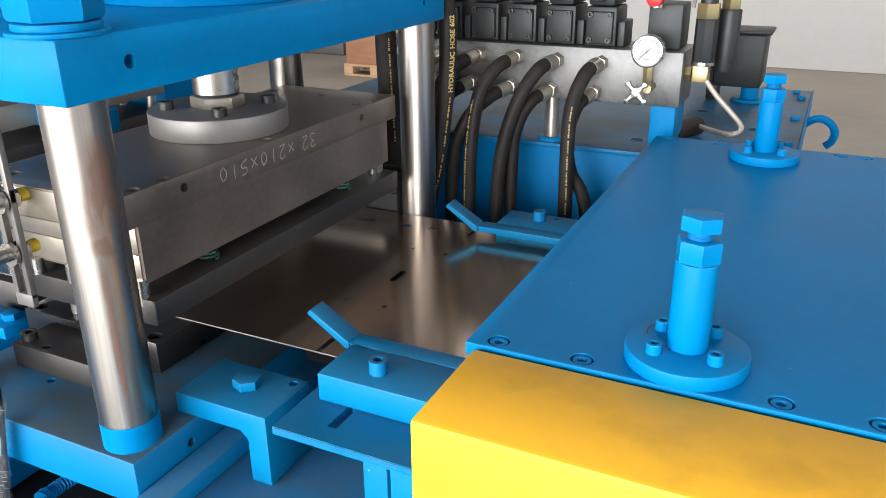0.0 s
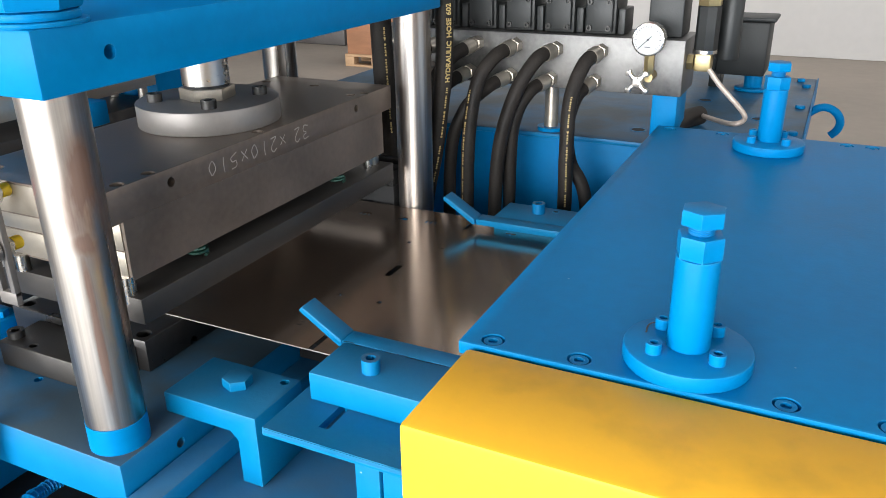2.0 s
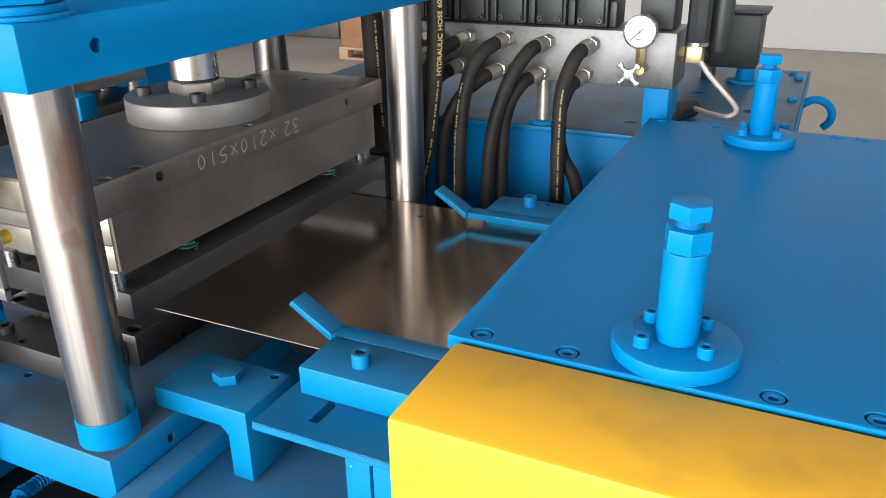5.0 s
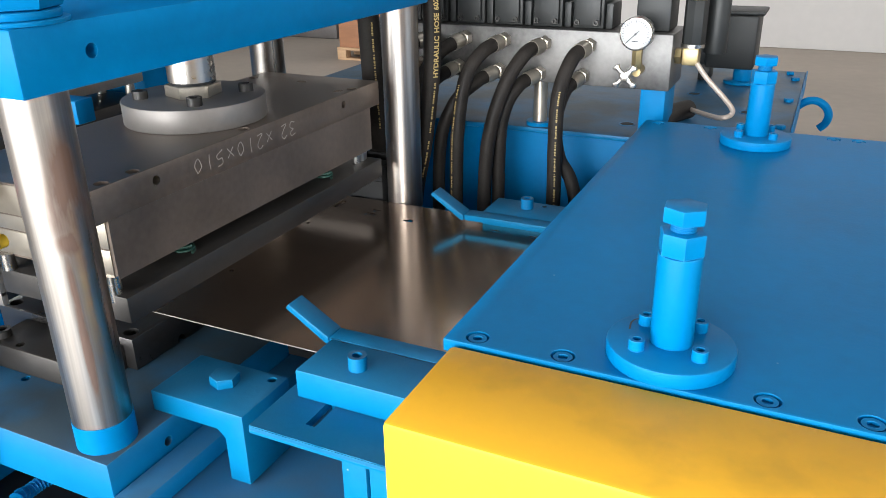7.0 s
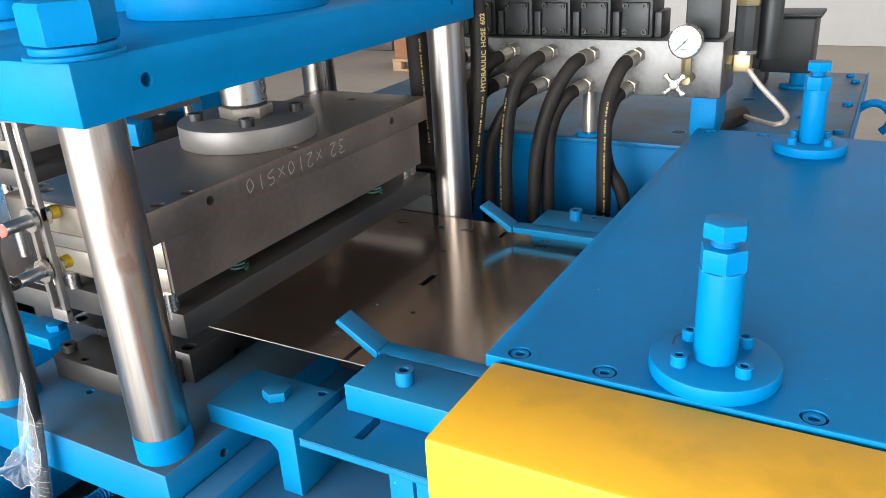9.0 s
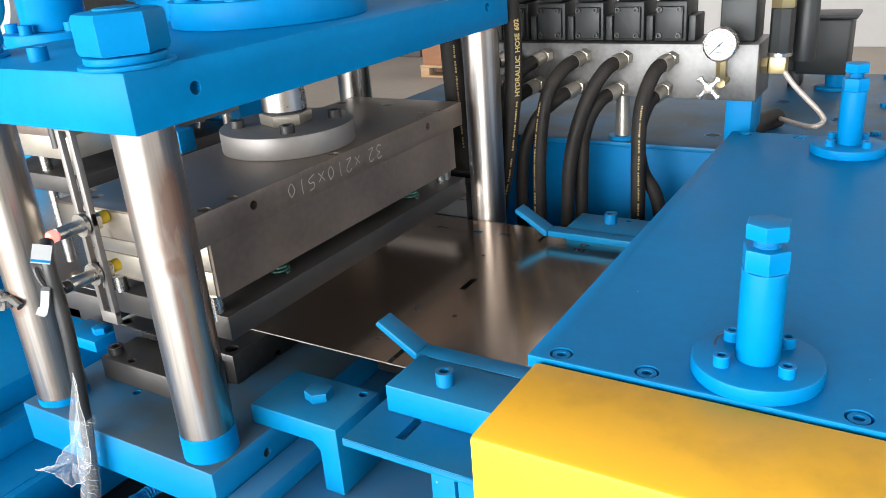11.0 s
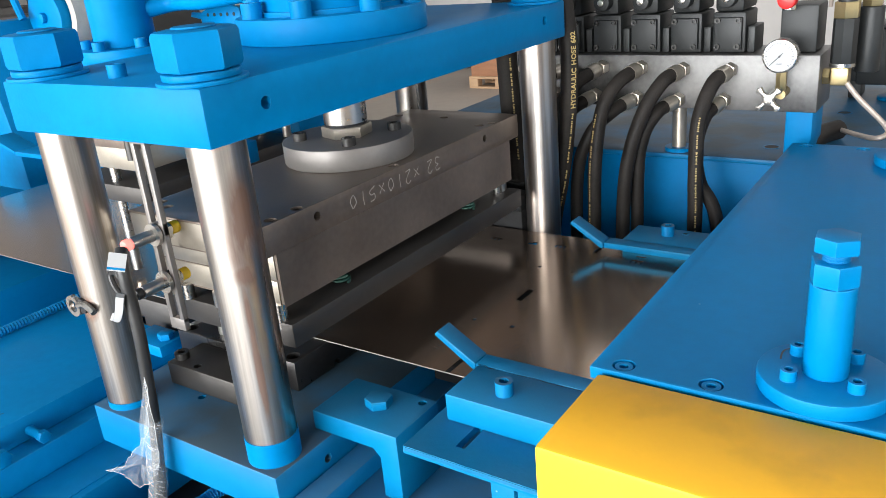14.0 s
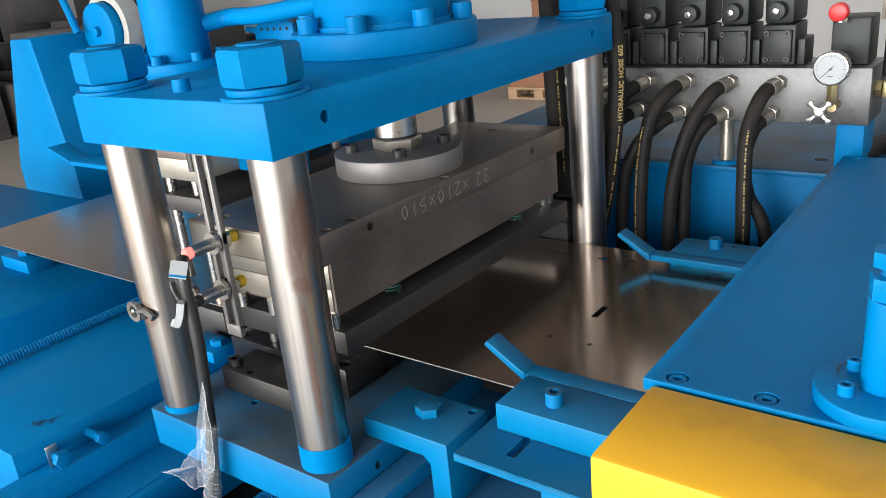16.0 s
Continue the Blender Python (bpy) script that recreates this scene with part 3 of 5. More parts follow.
# ---- sheet strip ----
def make_strip():
    s = thing("steel_strip", (0, 0, Z_SHEET), "brown-grey cold-rolled steel strip with punched holes", "steel strip")
    y0, y1, pitch = 0.581, 0.984, 0.634
    holes = []

    def e_shape(x, y):
        holes.extend([(x - 0.008, x + 0.008, y + 0.002, y + 0.0048), (x - 0.008, x - 0.0054, y - 0.0055, y + 0.002), (x - 0.0013, x + 0.0013, y - 0.0055, y + 0.002), (x + 0.0054, x + 0.008, y - 0.0055, y + 0.002)])

    def t_shape(x, y):
        holes.extend([(x - 0.007, x + 0.007, y + 0.001, y + 0.0042), (x - 0.002, x + 0.002, y - 0.004, y + 0.001)])

    def notch(x, y):
        holes.extend([(x - 0.007, x + 0.007, y - 0.003, y + 0.002), (x - 0.002, x + 0.005, y + 0.002, y + 0.006)])

    for k in (-1, 0, 1):
        o = -pitch * k
        holes.append((o - 0.443, o - 0.435, 0.764, 0.798))
        for x, y in ((-0.462, 0.698), (-0.412, 0.699), (-0.464, 0.867), (-0.416, 0.867)):
            holes.append((o + x - 0.0025, o + x + 0.0025, y - 0.0027, y + 0.0027))
        holes.extend([(o - 0.468, o - 0.460, 0.6185, 0.6205), (o - 0.468, o - 0.460, 0.6255, 0.6275)])
        holes.append((o - 0.426, o - 0.420, y0 - 0.01, 0.612))
        holes.append((o - 0.419, o - 0.413, 0.936, 0.964))
        e_shape(o - 0.572, 0.938)
        notch(o - 0.512, 0.940)
        e_shape(o - 0.470, 0.944)
        t_shape(o - 0.353, 0.945)
    o = -0.446
    e_shape(o - 0.541, 0.930)
    notch(o - 0.480, 0.928)
    t_shape(o - 0.357, 0.939)
    t_shape(o - 0.301, 0.938)
    a, b = -2.3, 0.55
    xs = sorted({a, b, *[round(v, 5) for h in holes for v in h[:2] if a < v < b]})
    ys = sorted({y0, y1, *[round(v, 5) for h in holes for v in h[2:] if y0 < v < y1]})
    while max(q - p for p, q in zip(xs, xs[1:])) > 0.06:
        xs = sorted(xs + [(p + q) / 2 for p, q in zip(xs, xs[1:]) if q - p > 0.06])
    def solid(i, j):
        if not (0 <= i < len(xs) - 1 and 0 <= j < len(ys) - 1):
            return False
        cx, cy = (xs[i] + xs[i + 1]) / 2, (ys[j] + ys[j + 1]) / 2
        return not any(h[0] < cx < h[1] and h[2] < cy < h[3] for h in holes)
    bm = bmesh.new()
    seen = {}
    def vert(i, j, k):
        key = (i, j, k)
        if key not in seen:
            seen[key] = bm.verts.new((xs[i], ys[j], Z_SHEET - 0.0014 * k))
        return seen[key]
    for i in range(len(xs) - 1):
        for j in range(len(ys) - 1):
            if not solid(i, j):
                continue
            bm.faces.new((vert(i, j, 0), vert(i + 1, j, 0), vert(i + 1, j + 1, 0), vert(i, j + 1, 0)))
            bm.faces.new((vert(i, j, 1), vert(i, j + 1, 1), vert(i + 1, j + 1, 1), vert(i + 1, j, 1)))
            for di, dj, p, q in ((-1, 0, (i, j + 1), (i, j)), (1, 0, (i + 1, j), (i + 1, j + 1)), (0, -1, (i, j), (i + 1, j)), (0, 1, (i + 1, j + 1), (i, j + 1))):
                if not solid(i + di, j + dj):
                    bm.faces.new((vert(*p, 0), vert(*p, 1), vert(*q, 1), vert(*q, 0)))
    body = part("strip", bm, SHEET, s)
    for y in (y0, y1):
        part("cut_edge", tube([(a, y, Z_SHEET - 0.0007), (b, y, Z_SHEET - 0.0007)], 0.00075, 6, 0), FLANGE, body, "bright sheared edge")
    return s


strip = make_strip()


# ---- bed, guides and roll former ----
def make_bed():
    b = thing("machine_bed", (-0.4, 0.8, 0.0), "long blue welded steel machine bed", "machine bed")
    part("bed_plate", box(-0.497, 0.9, 0.20, 1.12, 0.880, 0.9085, 0.002), BLUE_DIRTY, b)
    part("bed_plate", box(-0.79, -0.497, 0.47, 1.12, 0.870, 0.9135, 0.002), BLUE_DIRTY, b)
    part("slide_rail", box(-0.4965, -0.468, 0.385, 1.05, 0.909, 0.930, 0.002), BLUE_DIRTY, b)
    # black plate added under the strip so that its slots read dark
    part("dark_slot_backing", box(-0.4975, -0.20, 0.66, 1.01, 0.9305, 0.952, 0.001), DARK, b, "added black plate under the strip, darkening its slots")
    part("side_beam", box(-0.50, 0.9, 0.16, 0.198, 0.30, 0.905, 0.003), BLUE, b)
    part("side_beam", box(-1.19, 0.9, 1.122, 1.17, 0.30, 0.905, 0.003), BLUE, b)
    part("channel_floor", box(-0.864, -0.80, 0.10, 1.12, 0.84, 0.864, 0.002), BLUE, b)
    part("channel_floor", box(-0.80, -0.73, 0.10, 0.33, 0.79, 0.855, 0.002), BLUE, b)
    part("channel_wall", box(-0.802, -0.789, 0.33, 0.60, 0.79, 0.862, 0.001), BLUE, b)
    part("rail", box(-0.898, -0.866, 0.10, 1.12, 0.80, 0.900, 0.002), BLUE, b)
    part("left_plate", box(-1.185, -0.900, 0.282, 1.12, 0.80, 0.930, 0.002), BLUE, b, "wide blue base plate of the next station")
    part("left_bed", box(-2.6, -1.335, 0.30, 0.97, 0.70, 0.930, 0.002), BLUE, b)
    part("channel_floor", box(-1.334, -1.186, 0.30, 1.12, 0.70, 0.815, 0.002), BLUE_DIRTY, b)
    # black sheet in place of the pit's unlit depth, covering the floor below
    part("pit_shade_sheet", box(-0.865, -0.498, 0.06, 0.60, 0.76, 0.78, 0.0), DARK, b)
    for x in (-2.4, -1.4, -0.9, -0.3, 0.6):
        for y in (0.20, 1.06):
            part("leg", box(x - 0.05, x + 0.05, y if x > -1.2 else min(max(y, 0.31), 0.86), (y if x > -1.2 else min(max(y, 0.31), 0.86)) + 0.1, 0.0, 0.81 if x < -0.6 else 0.881, 0.003), BLUE, b)
    m = Matrix.Translation((-0.940, 0.326, 0.9304)) @ Matrix.Rotation(radians(52), 4, "Z")
    bm = bmesh.new()
    for k, st in enumerate(([(0, 9), (0.5, 5), (4, 5)], [(4, 9), (4, 0)], [(8, 8), (6, 6), (9, 2), (7, 0), (6, 2), (9, 6), (8, 8)], [(12, 1), (12.6, 1)], [(17, 9), (14, 3), (16, 0), (18, 2), (15, 4)], [(-4, 1), (24, 9)])):
        stroke([(a * 0.0015, c * 0.0017) for a, c in st], 0.0013, 0, m, bm)
    part("marker_figures", bm, INK, b, "handwritten marker figures 48.6")
    return b


def make_bracket():
    b = thing("stop_bracket", (-0.45, 0.51, 0.909), "blue angle bracket with a hexagon bolt, standing on the bed", "bracket")
    part("bracket_body", drilled(prism([(-0.520, 0.963), (-0.520, 0.985), (-0.413, 0.985), (-0.413, 0.9095), (-0.436, 0.9095), (-0.436, 0.955), (-0.444, 0.963)], 0.479, 0.550, "y", 0.0016), [((-0.425, 0.540, 0.985), 0.0045, 0.018, "z")]), BLUE_WORN, b)
    hex_head("bolt", (-0.463, 0.518, 0.985), 0.0142, 0.010, b, BLUE_WORN, 10)
    return b


def make_guide(far):
    """A strip guide: a slotted shelf, a block screwed on it and a lip bent up at its inlet."""
    f = (lambda y: 1.540 - y) if far else (lambda y: y)
    g = thing("strip_guide", (-0.30, f(0.54), 0.909), "blue slotted side guide with a bent inlet lip beside the strip", "strip guide", "side guides of the strip")
    ya, yb = sorted((f(0.468), f(0.600)))
    bm = bmesh.new()
    s0, s1 = sorted((f(0.489), f(0.537)))
    for x0, x1, a, c in ((-0.396, -0.352, ya, yb), (-0.342, -0.19, ya, yb), (-0.352, -0.342, ya, s0), (-0.352, -0.342, s1, yb)):
        box(x0, x1, a, c, 0.981, 0.989, 0, bm)
    bmesh.ops.remove_doubles(bm, verts=bm.verts, dist=1e-5)
    part("shelf", bm, BLUE_WORN, g, "slotted blue shelf plate")
    part("shelf_edge", tube([(-0.394, ya + 0.001, 0.985), (-0.19, ya + 0.001, 0.985)], 0.0038, 8, 0), BLUE_WORN, g)
    ya, yb = sorted((f(0.521), f(0.582)))
    part("block", box(-0.382, -0.19, ya, yb, 0.9895, 1.018, 0.0014), BLUE_WORN, g)
    ya, yb = sorted((f(0.5824), f(0.604)))
    part("lip_strip", box(-0.399 if far else -0.385, -0.19, ya, yb, 1.0105, 1.0183, 0.0006), BLUE_WORN, g)
    dx, lz = -0.044, 0.027
    bx = -0.400 if far else -0.386
    out = [(bx, 1.0105), (bx, 1.018), (bx + dx, 1.018 + lz), (bx + dx - 0.004, 1.013 + lz), (bx - 0.004, 1.0105)]
    part("lip", prism(out, ya - (0.0 if not far else 0.002), yb + (0.002 if not far else 0.0), "y", 0.0012), BLUE_WORN, g, "bent-up inlet lip")
    c = (-0.331, f(0.546), 1.018)
    cap_screw("cap_screw", c, 0.0086, 0.014, g, BLUE_DIRTY)
    part("slide_screw", cyl((-0.347, f(0.531), 0.981), 0.0045, 0.013, seg=14), BLUE_WORN, g)
    if not far:
        bm = stroke([(-0.383, 0.5812), (-0.374, 0.5822), (-0.368, 0.5795), (-0.362, 0.5805)], 0.0009, 0.0003, Matrix.Translation((0, 0, 1.0182)))
        stroke([(-0.335, 0.5800), (-0.318, 0.5812), (-0.300, 0.5796), (-0.275, 0.5808), (-0.255, 0.5802)], 0.0007, 0.0003, Matrix.Translation((0, 0, 1.0182)), bm)
        part("paint_crack", bm, DARK, g, "fine crack in the paint")
    if far:
        tapped_hole("tapped_hole", (-0.31, f(0.535), 1.0182), 0.004, g, rim_material=BLUE_WORN)
    part("post", box(-0.307, -0.283, min(f(0.473), f(0.53)), max(f(0.473), f(0.53)), 0.909, 0.981, 0.002), BLUE_WORN, g)
    part("post", box(-0.281, -0.2, min(f(0.474), f(0.525)), max(f(0.474), f(0.525)), 0.909, 0.981, 0.002), BLUE_WORN, g)
    return g


def make_roll_former():
    r = thing("roll_former", (0.3, 0.8, 0.909), "roll former with a blue cover plate and yellow side guards", "roll former")
    seats = [(v, 0.4975) for v in (-0.194, -0.129, 0.006, 0.066, 0.20, 0.33)] + [(v, 1.168) for v in (-0.197, -0.125, 0.032, 0.062, 0.2)]
    part("cover_plate", drilled(box(-0.217, 0.95, 0.486, 1.183, 1.0965, 1.107, 0.0012), [((x, y, 1.107), 0.0088, 0.0062, "z") for x, y in seats]), BLUE, r, "wide smooth blue cover plate")
    part("side_guard", box(-0.209, 0.95, 0.379, 0.4835, 0.93, 1.1050, 0.0035), YELLOW, r, "yellow sheet-steel side guard")
    part("side_guard", box(-0.209, 0.95, 1.14, 1.181, 0.93, 1.0955, 0.003), BLUE, r)
    part("end_wall", box(-0.205, -0.19, 0.50, 0.60, 0.909, 1.096, 0.001), BLUE, r)
    part("end_wall", box(-0.205, -0.19, 0.97, 1.13, 0.909, 1.096, 0.001), BLUE, r)
    part("end_wall", box(-0.205, -0.19, 0.60, 0.97, 1.02, 1.096, 0.001), BLUE, r)
    part("roll", cyl((-0.10, 0.55, 1.0425), 0.04, 0.55, "y", 40), STEEL, r)
    part("roll", cyl((-0.10, 0.55, 0.9575), 0.04, 0.55, "y", 40), STEEL, r)
    part("frame", box(-0.18, 0.9, 0.40, 0.47, 0.909, 1.09, 0.001), BLUE, r)
    for x, y in seats:
        cap_screw("cap_screw", (x, y, 1.1008), 0.0068, 0.0054, r, BLUE)
    return r


def make_adjuster(x, y):
    a = thing("adjusting_screw", (x, y, 1.107), "blue flanged adjusting screw with lock nut on the cover plate", "adjusting screw", "adjusting screws")
    fl = part("flange", cyl((x, y, 1.107), 0.0440, 0.012, seg=56, bevel=0.002), BLUE, a)
    part("sleeve", cyl((x, y, 1.119), 0.0147, 0.067, seg=36, bevel=0.001), BLUE, a)
    part("lock_nut", cyl((x, y, 1.186), 0.0158, 0.016, seg=6, bevel=0.0012, turn=17), BLUE, a)
    bm = bmesh.new()
    for k in range(5):
        cyl((x, y, 1.202 + 0.0014 * k), 0.0078, 0.0007, seg=20, bm=bm, r2=0.0088)
        cyl((x, y, 1.2027 + 0.0014 * k), 0.0088, 0.0007, seg=20, bm=bm, r2=0.0078)
    part("thread", bm, BLUE, a)
    part("bolt_head", cyl((x, y, 1.2085), 0.0150, 0.011, seg=6, bevel=0.0012, turn=5), BLUE, a)
    for k in range(4):
        t = radians(56 + (0, 83, 169, 265)[k])
        cap_screw("cap_screw", (x + 0.028 * math.cos(t), y + 0.028 * math.sin(t), 1.119), 0.0055, 0.008, fl, BLUE)
    if y < 0.8:
        bm = stroke([(-0.0910, 0.5320), (-0.0920, 0.5410), (-0.0910, 0.5470), (-0.0880, 0.5500)], 0.0013, 0.0004, Matrix.Translation((0, 0, 1.119)))
        part("marker_arc", bm, INK, fl, "short black marker arc")
    return a


make_bed()
make_bracket()
make_guide(False)
make_guide(True)
make_roll_former()
make_adjuster(-0.061, 0.527)
make_adjuster(-0.061, 1.110)


# ---- hydraulic power unit ----
def hose(name, pts, r, label):
    return solo(name, tube(pts, r, 14, 8), RUBBER, pts[-1], label, "hydraulic hose", "hydraulic hoses")


def make_tank():
    t = thing("oil_tank", (-0.4, 1.6, 0.0), "blue oil tank of the hydraulic power unit, oily on top", "oil tank")
    part("tank_body", box(-0.95, -0.036, 1.235, 1.85, 0.15, 1.058, 0.003), BLUE, t)
    part("lid", box(-0.96, -0.026, 1.224, 1.86, 1.0582, 1.067, 0.002), BLUE_STAINED, t, "oily dusty tank lid")
    for x, y in ((-0.206, 1.566), (-0.10, 1.45), (-0.27, 1.30), (-0.50, 1.30)):
        tapped_hole("cap_hole", (x, y, 1.0672), 0.012, t, rim_material=BLUE_DIRTY)
    hk = [(-0.030, 1.62, 1.045), (-0.012, 1.62, 1.058), (0.004, 1.62, 1.0595), (0.019, 1.62, 1.051), (0.027, 1.62, 1.036), (0.024, 1.62, 1.020), (0.014, 1.62, 1.009)]
    part("hook", tube(hk, 0.0072, 12, 6), BLUE, t, "blue lifting hook")
    part("manifold_foot", box(-0.237, -0.20, 1.222, 1.30, 1.067, 1.1425, 0.002), BLUE, t)
    part("manifold_foot", box(-0.66, -0.63, 1.222, 1.30, 1.067, 1.1425, 0.002), BLUE, t)
    part("drain_pin", cyl((-0.402, 1.25, 1.067), 0.011, 0.076, seg=20), PIPE_STEEL, t)
    part("pin_base", cyl((-0.402, 1.25, 1.067), 0.022, 0.006, seg=24), BLUE, t)
    for x in (-0.055, -0.30, -0.55, -0.80):
        hex_head("lid_bolt", (x, 1.82, 1.067), 0.008, 0.006, t, BLUE, 10)
    for y in (1.36, 1.56, 1.76):
        hex_head("lid_bolt", (-0.042, y, 1.067), 0.008, 0.006, t, BLUE, 25)
    part("rim", box(-0.0258, -0.0228, 1.224, 1.86, 1.03, 1.0695, 0.001), BLUE, t)
    for x in (-0.9, -0.1):
        for y in (1.28, 1.79):
            part("leg", box(x - 0.03, x + 0.03, y - 0.03, y + 0.03, 0, 0.151, 0.002), BLUE, t)
    return t


FIT_TOP = ((-0.650, 1.205), (-0.580, 1.203), (-0.517, 1.205), (-0.452, 1.205), (-0.386, 1.203), (-0.316, 1.203))
FIT_LOW = ((-0.600, 1.160), (-0.530, 1.160), (-0.460, 1.158), (-0.393, 1.157), (-0.324, 1.158))


def make_manifold():
    m = thing("valve_manifold", (-0.42, 1.265, 1.143), "brushed steel manifold block with black solenoid valves", "valve manifold")
    part("block", box(-0.70, -0.195, 1.215, 1.315, 1.143, 1.224, 0.0015), MANIFOLD, m, "stained brushed steel block")
    for x, z in FIT_TOP + FIT_LOW:
        f = part("fitting", cyl((x, 1.196, z), 0.0115, 0.019, "y", 6, 0.001), PIPE_STEEL, m, "plated hose fitting")
        part("collar", cyl((x, 1.188, z), 0.0085, 0.009, "y", 20), PIPE_STEEL, f)
    for k in range(7):
        x = -0.710 + 0.064 * k
        if x < -0.70:
            continue
        v = part("valve", box(x - 0.024, x + 0.024, 1.234, 1.30, 1.2245, 1.283, 0.003), BLACK, m, "black solenoid valve")
        part("front_plate", box(x - 0.020, x + 0.020, 1.226, 1.2338, 1.229, 1.276, 0.002), BLACK, v)
        for dx in (-0.0145, 0.0145):
            for z in (1.2345, 1.272):
                part("screw", ring((x + dx, 1.2225, z), 0.0042, 0.0022, 0.004, "y", 14), SCREW, v)
        part("coil", box(x - 0.021, x + 0.021, 1.232, 1.31, 1.2835, 1.345, 0.006), BLACK, v)
        part("coil_nut", cyl((x, 1.212, 1.304), 0.013, 0.02, "y", 16, 0.002), BLACK, v)
        part("coil_pin", cyl((x, 1.208, 1.304), 0.0052, 0.005, "y", 12, 0.001), STEEL, v, "bright end of the solenoid")
        part("spacer", box(x + 0.0255, x + 0.0365, 1.238, 1.29, 1.2245, 1.262, 0.002), BLACK, v)
    part("relief_valve", box(-0.255, -0.205, 1.236, 1.30, 1.2245, 1.290, 0.003), BLACK, m)
    kn = part("knob_stem", cyl((-0.243, 1.23, 1.285), 0.010, 0.02, seg=20), STEEL, m)
    part("red_knob", cyl((-0.243, 1.205, 1.300), 0.0125, 0.02, "y", 24, 0.003), RED, m, "red cap of the relief valve")
    # pressure gauge
    gx, gy, gz = -0.240, 1.172, 1.229
    g = part("pressure_gauge", cyl((gx, gy, gz), 0.0232, 0.020, "y", 48, 0.002), STEEL, m, "round pressure gauge with white dial")
    part("dial", cyl((gx, gy - 0.0006, gz), 0.0205, 0.0012, "y", 44), WHITE, g, "white dial with dark scale")
    bm = bmesh.new()
    md = Matrix.Translation((gx, gy - 0.0012, gz)) @ Matrix(((1, 0, 0, 0), (0, 0, -1, 0), (0, 1, 0, 0), (0, 0, 0, 1)))
    for k in range(25):
        a = radians(-45 + 270 * k / 24)
        r0 = 0.0172 if k % 4 else 0.0158
        stroke([(math.cos(a) * r0, math.sin(a) * r0), (math.cos(a) * 0.0188, math.sin(a) * 0.0188)], 0.0006, 0.0002, md, bm)
    stroke([(0.005, 0.005), (-0.012, -0.012)], 0.0010, 0.0006, md, bm)
    cyl((gx, gy - 0.0022, gz), 0.0016, 0.001, "y", 10, 0.0, bm)
    stroke([(-0.004, -0.010), (0.004, -0.010)], 0.0010, 0.0002, md, bm)
    part("scale", bm, INK, g)
    part("gauge_stem", cyl((gx + 0.002, 1.184, 1.180), 0.0075, 0.028, seg=6, bevel=0.001), BRASS, g, "brass gauge stem")
    part("stem_pipe", cyl((gx + 0.002, 1.184, 1.174), 0.0065, 0.0315, "y", 16), BRASS, g)
    # star handle
    hx, hz, hy = -0.249, 1.171, 1.165
    s = part("valve_stem", cyl((hx, hy, hz), 0.006, 0.05, "y", 16), STEEL, m)
    outline = []
    for k in range(4):
        a = radians(45 + 90 * k)
        for da, q in ((-0.45, 0.0078), (-0.18, 0.0130), (-0.27, 0.0195), (0.0, 0.0212), (0.27, 0.0195), (0.18, 0.0130), (0.45, 0.0078)):
            outline.append((hx + q * math.cos(a + da), hz + q * math.sin(a + da)))
    bm = prism(outline, hy - 0.005, hy + 0.003, "y", 0.0012)
    cyl((hx, hy - 0.008, hz), 0.0065, 0.006, "y", 16, 0.001, bm)
    part("star_handle", bm, STEEL, s, "chromed four-armed valve handle")
    # brass elbow and black riser at the end
    el = part("elbow", box(-0.185, -0.161, 1.237, 1.261, 1.178, 1.2035, 0.003), BRASS, m, "brass elbow fitting")
    part("elbow_nut", cyl((-0.196, 1.248, 1.190), 0.012, 0.010, "x", 6, 0.001), BRASS, el)
    part("riser", cyl((-0.172, 1.250, 1.204), 0.0165, 0.066, seg=8, bevel=0.001), BLACK, m, "black riser fitting")
    part("riser_nut", cyl((-0.172, 1.250, 1.270), 0.0175, 0.022, seg=6, bevel=0.001), BRASS, m)
    part("riser_collar", cyl((-0.172, 1.250, 1.2035), 0.0172, 0.005, seg=24), STEEL, m)
    part("riser_pipe", cyl((-0.172, 1.250, 1.292), 0.0125, 0.16, seg=20), BLACK, m)
    part("side_body", cyl((-0.146, 1.29, 1.19), 0.0165, 0.091, seg=20, bevel=0.002), BLACK, m)
    part("side_nut", cyl((-0.146, 1.29, 1.281), 0.014, 0.022, seg=6, bevel=0.001), BRASS, m)
    return m


def make_motor():
    m = thing("pump_motor", (-0.145, 1.70, 1.067), "boxy black pump motor on a blue post of the oil tank", "motor")
    part("body", box(-0.208, -0.118, 1.675, 1.775, 1.097, 1.198, 0.004), BLACK, m)
    part("top_cover", box(-0.206, -0.109, 1.680, 1.770, 1.1982, 1.206, 0.0025), BLACK, m)
    part("terminal_box", box(-0.250, -0.2085, 1.69, 1.765, 1.100, 1.238, 0.004), BLACK, m)
    part("lug", box(-0.2515, -0.207, 1.684, 1.6895, 1.146, 1.150, 0.001), BLACK, m)
    part("post", cyl((-0.138, 1.700, 1.073), 0.017, 0.0238, seg=28, bevel=0.001), BLUE, m, "blue mounting post")
    part("post_flange", cyl((-0.138, 1.700, 1.067), 0.034, 0.006, seg=32, bevel=0.0015), BLUE, m, "blue flange")
    part("rear_foot", box(-0.222, -0.200, 1.70, 1.755, 1.067, 1.0998, 0.002), BLACK, m)
    return m


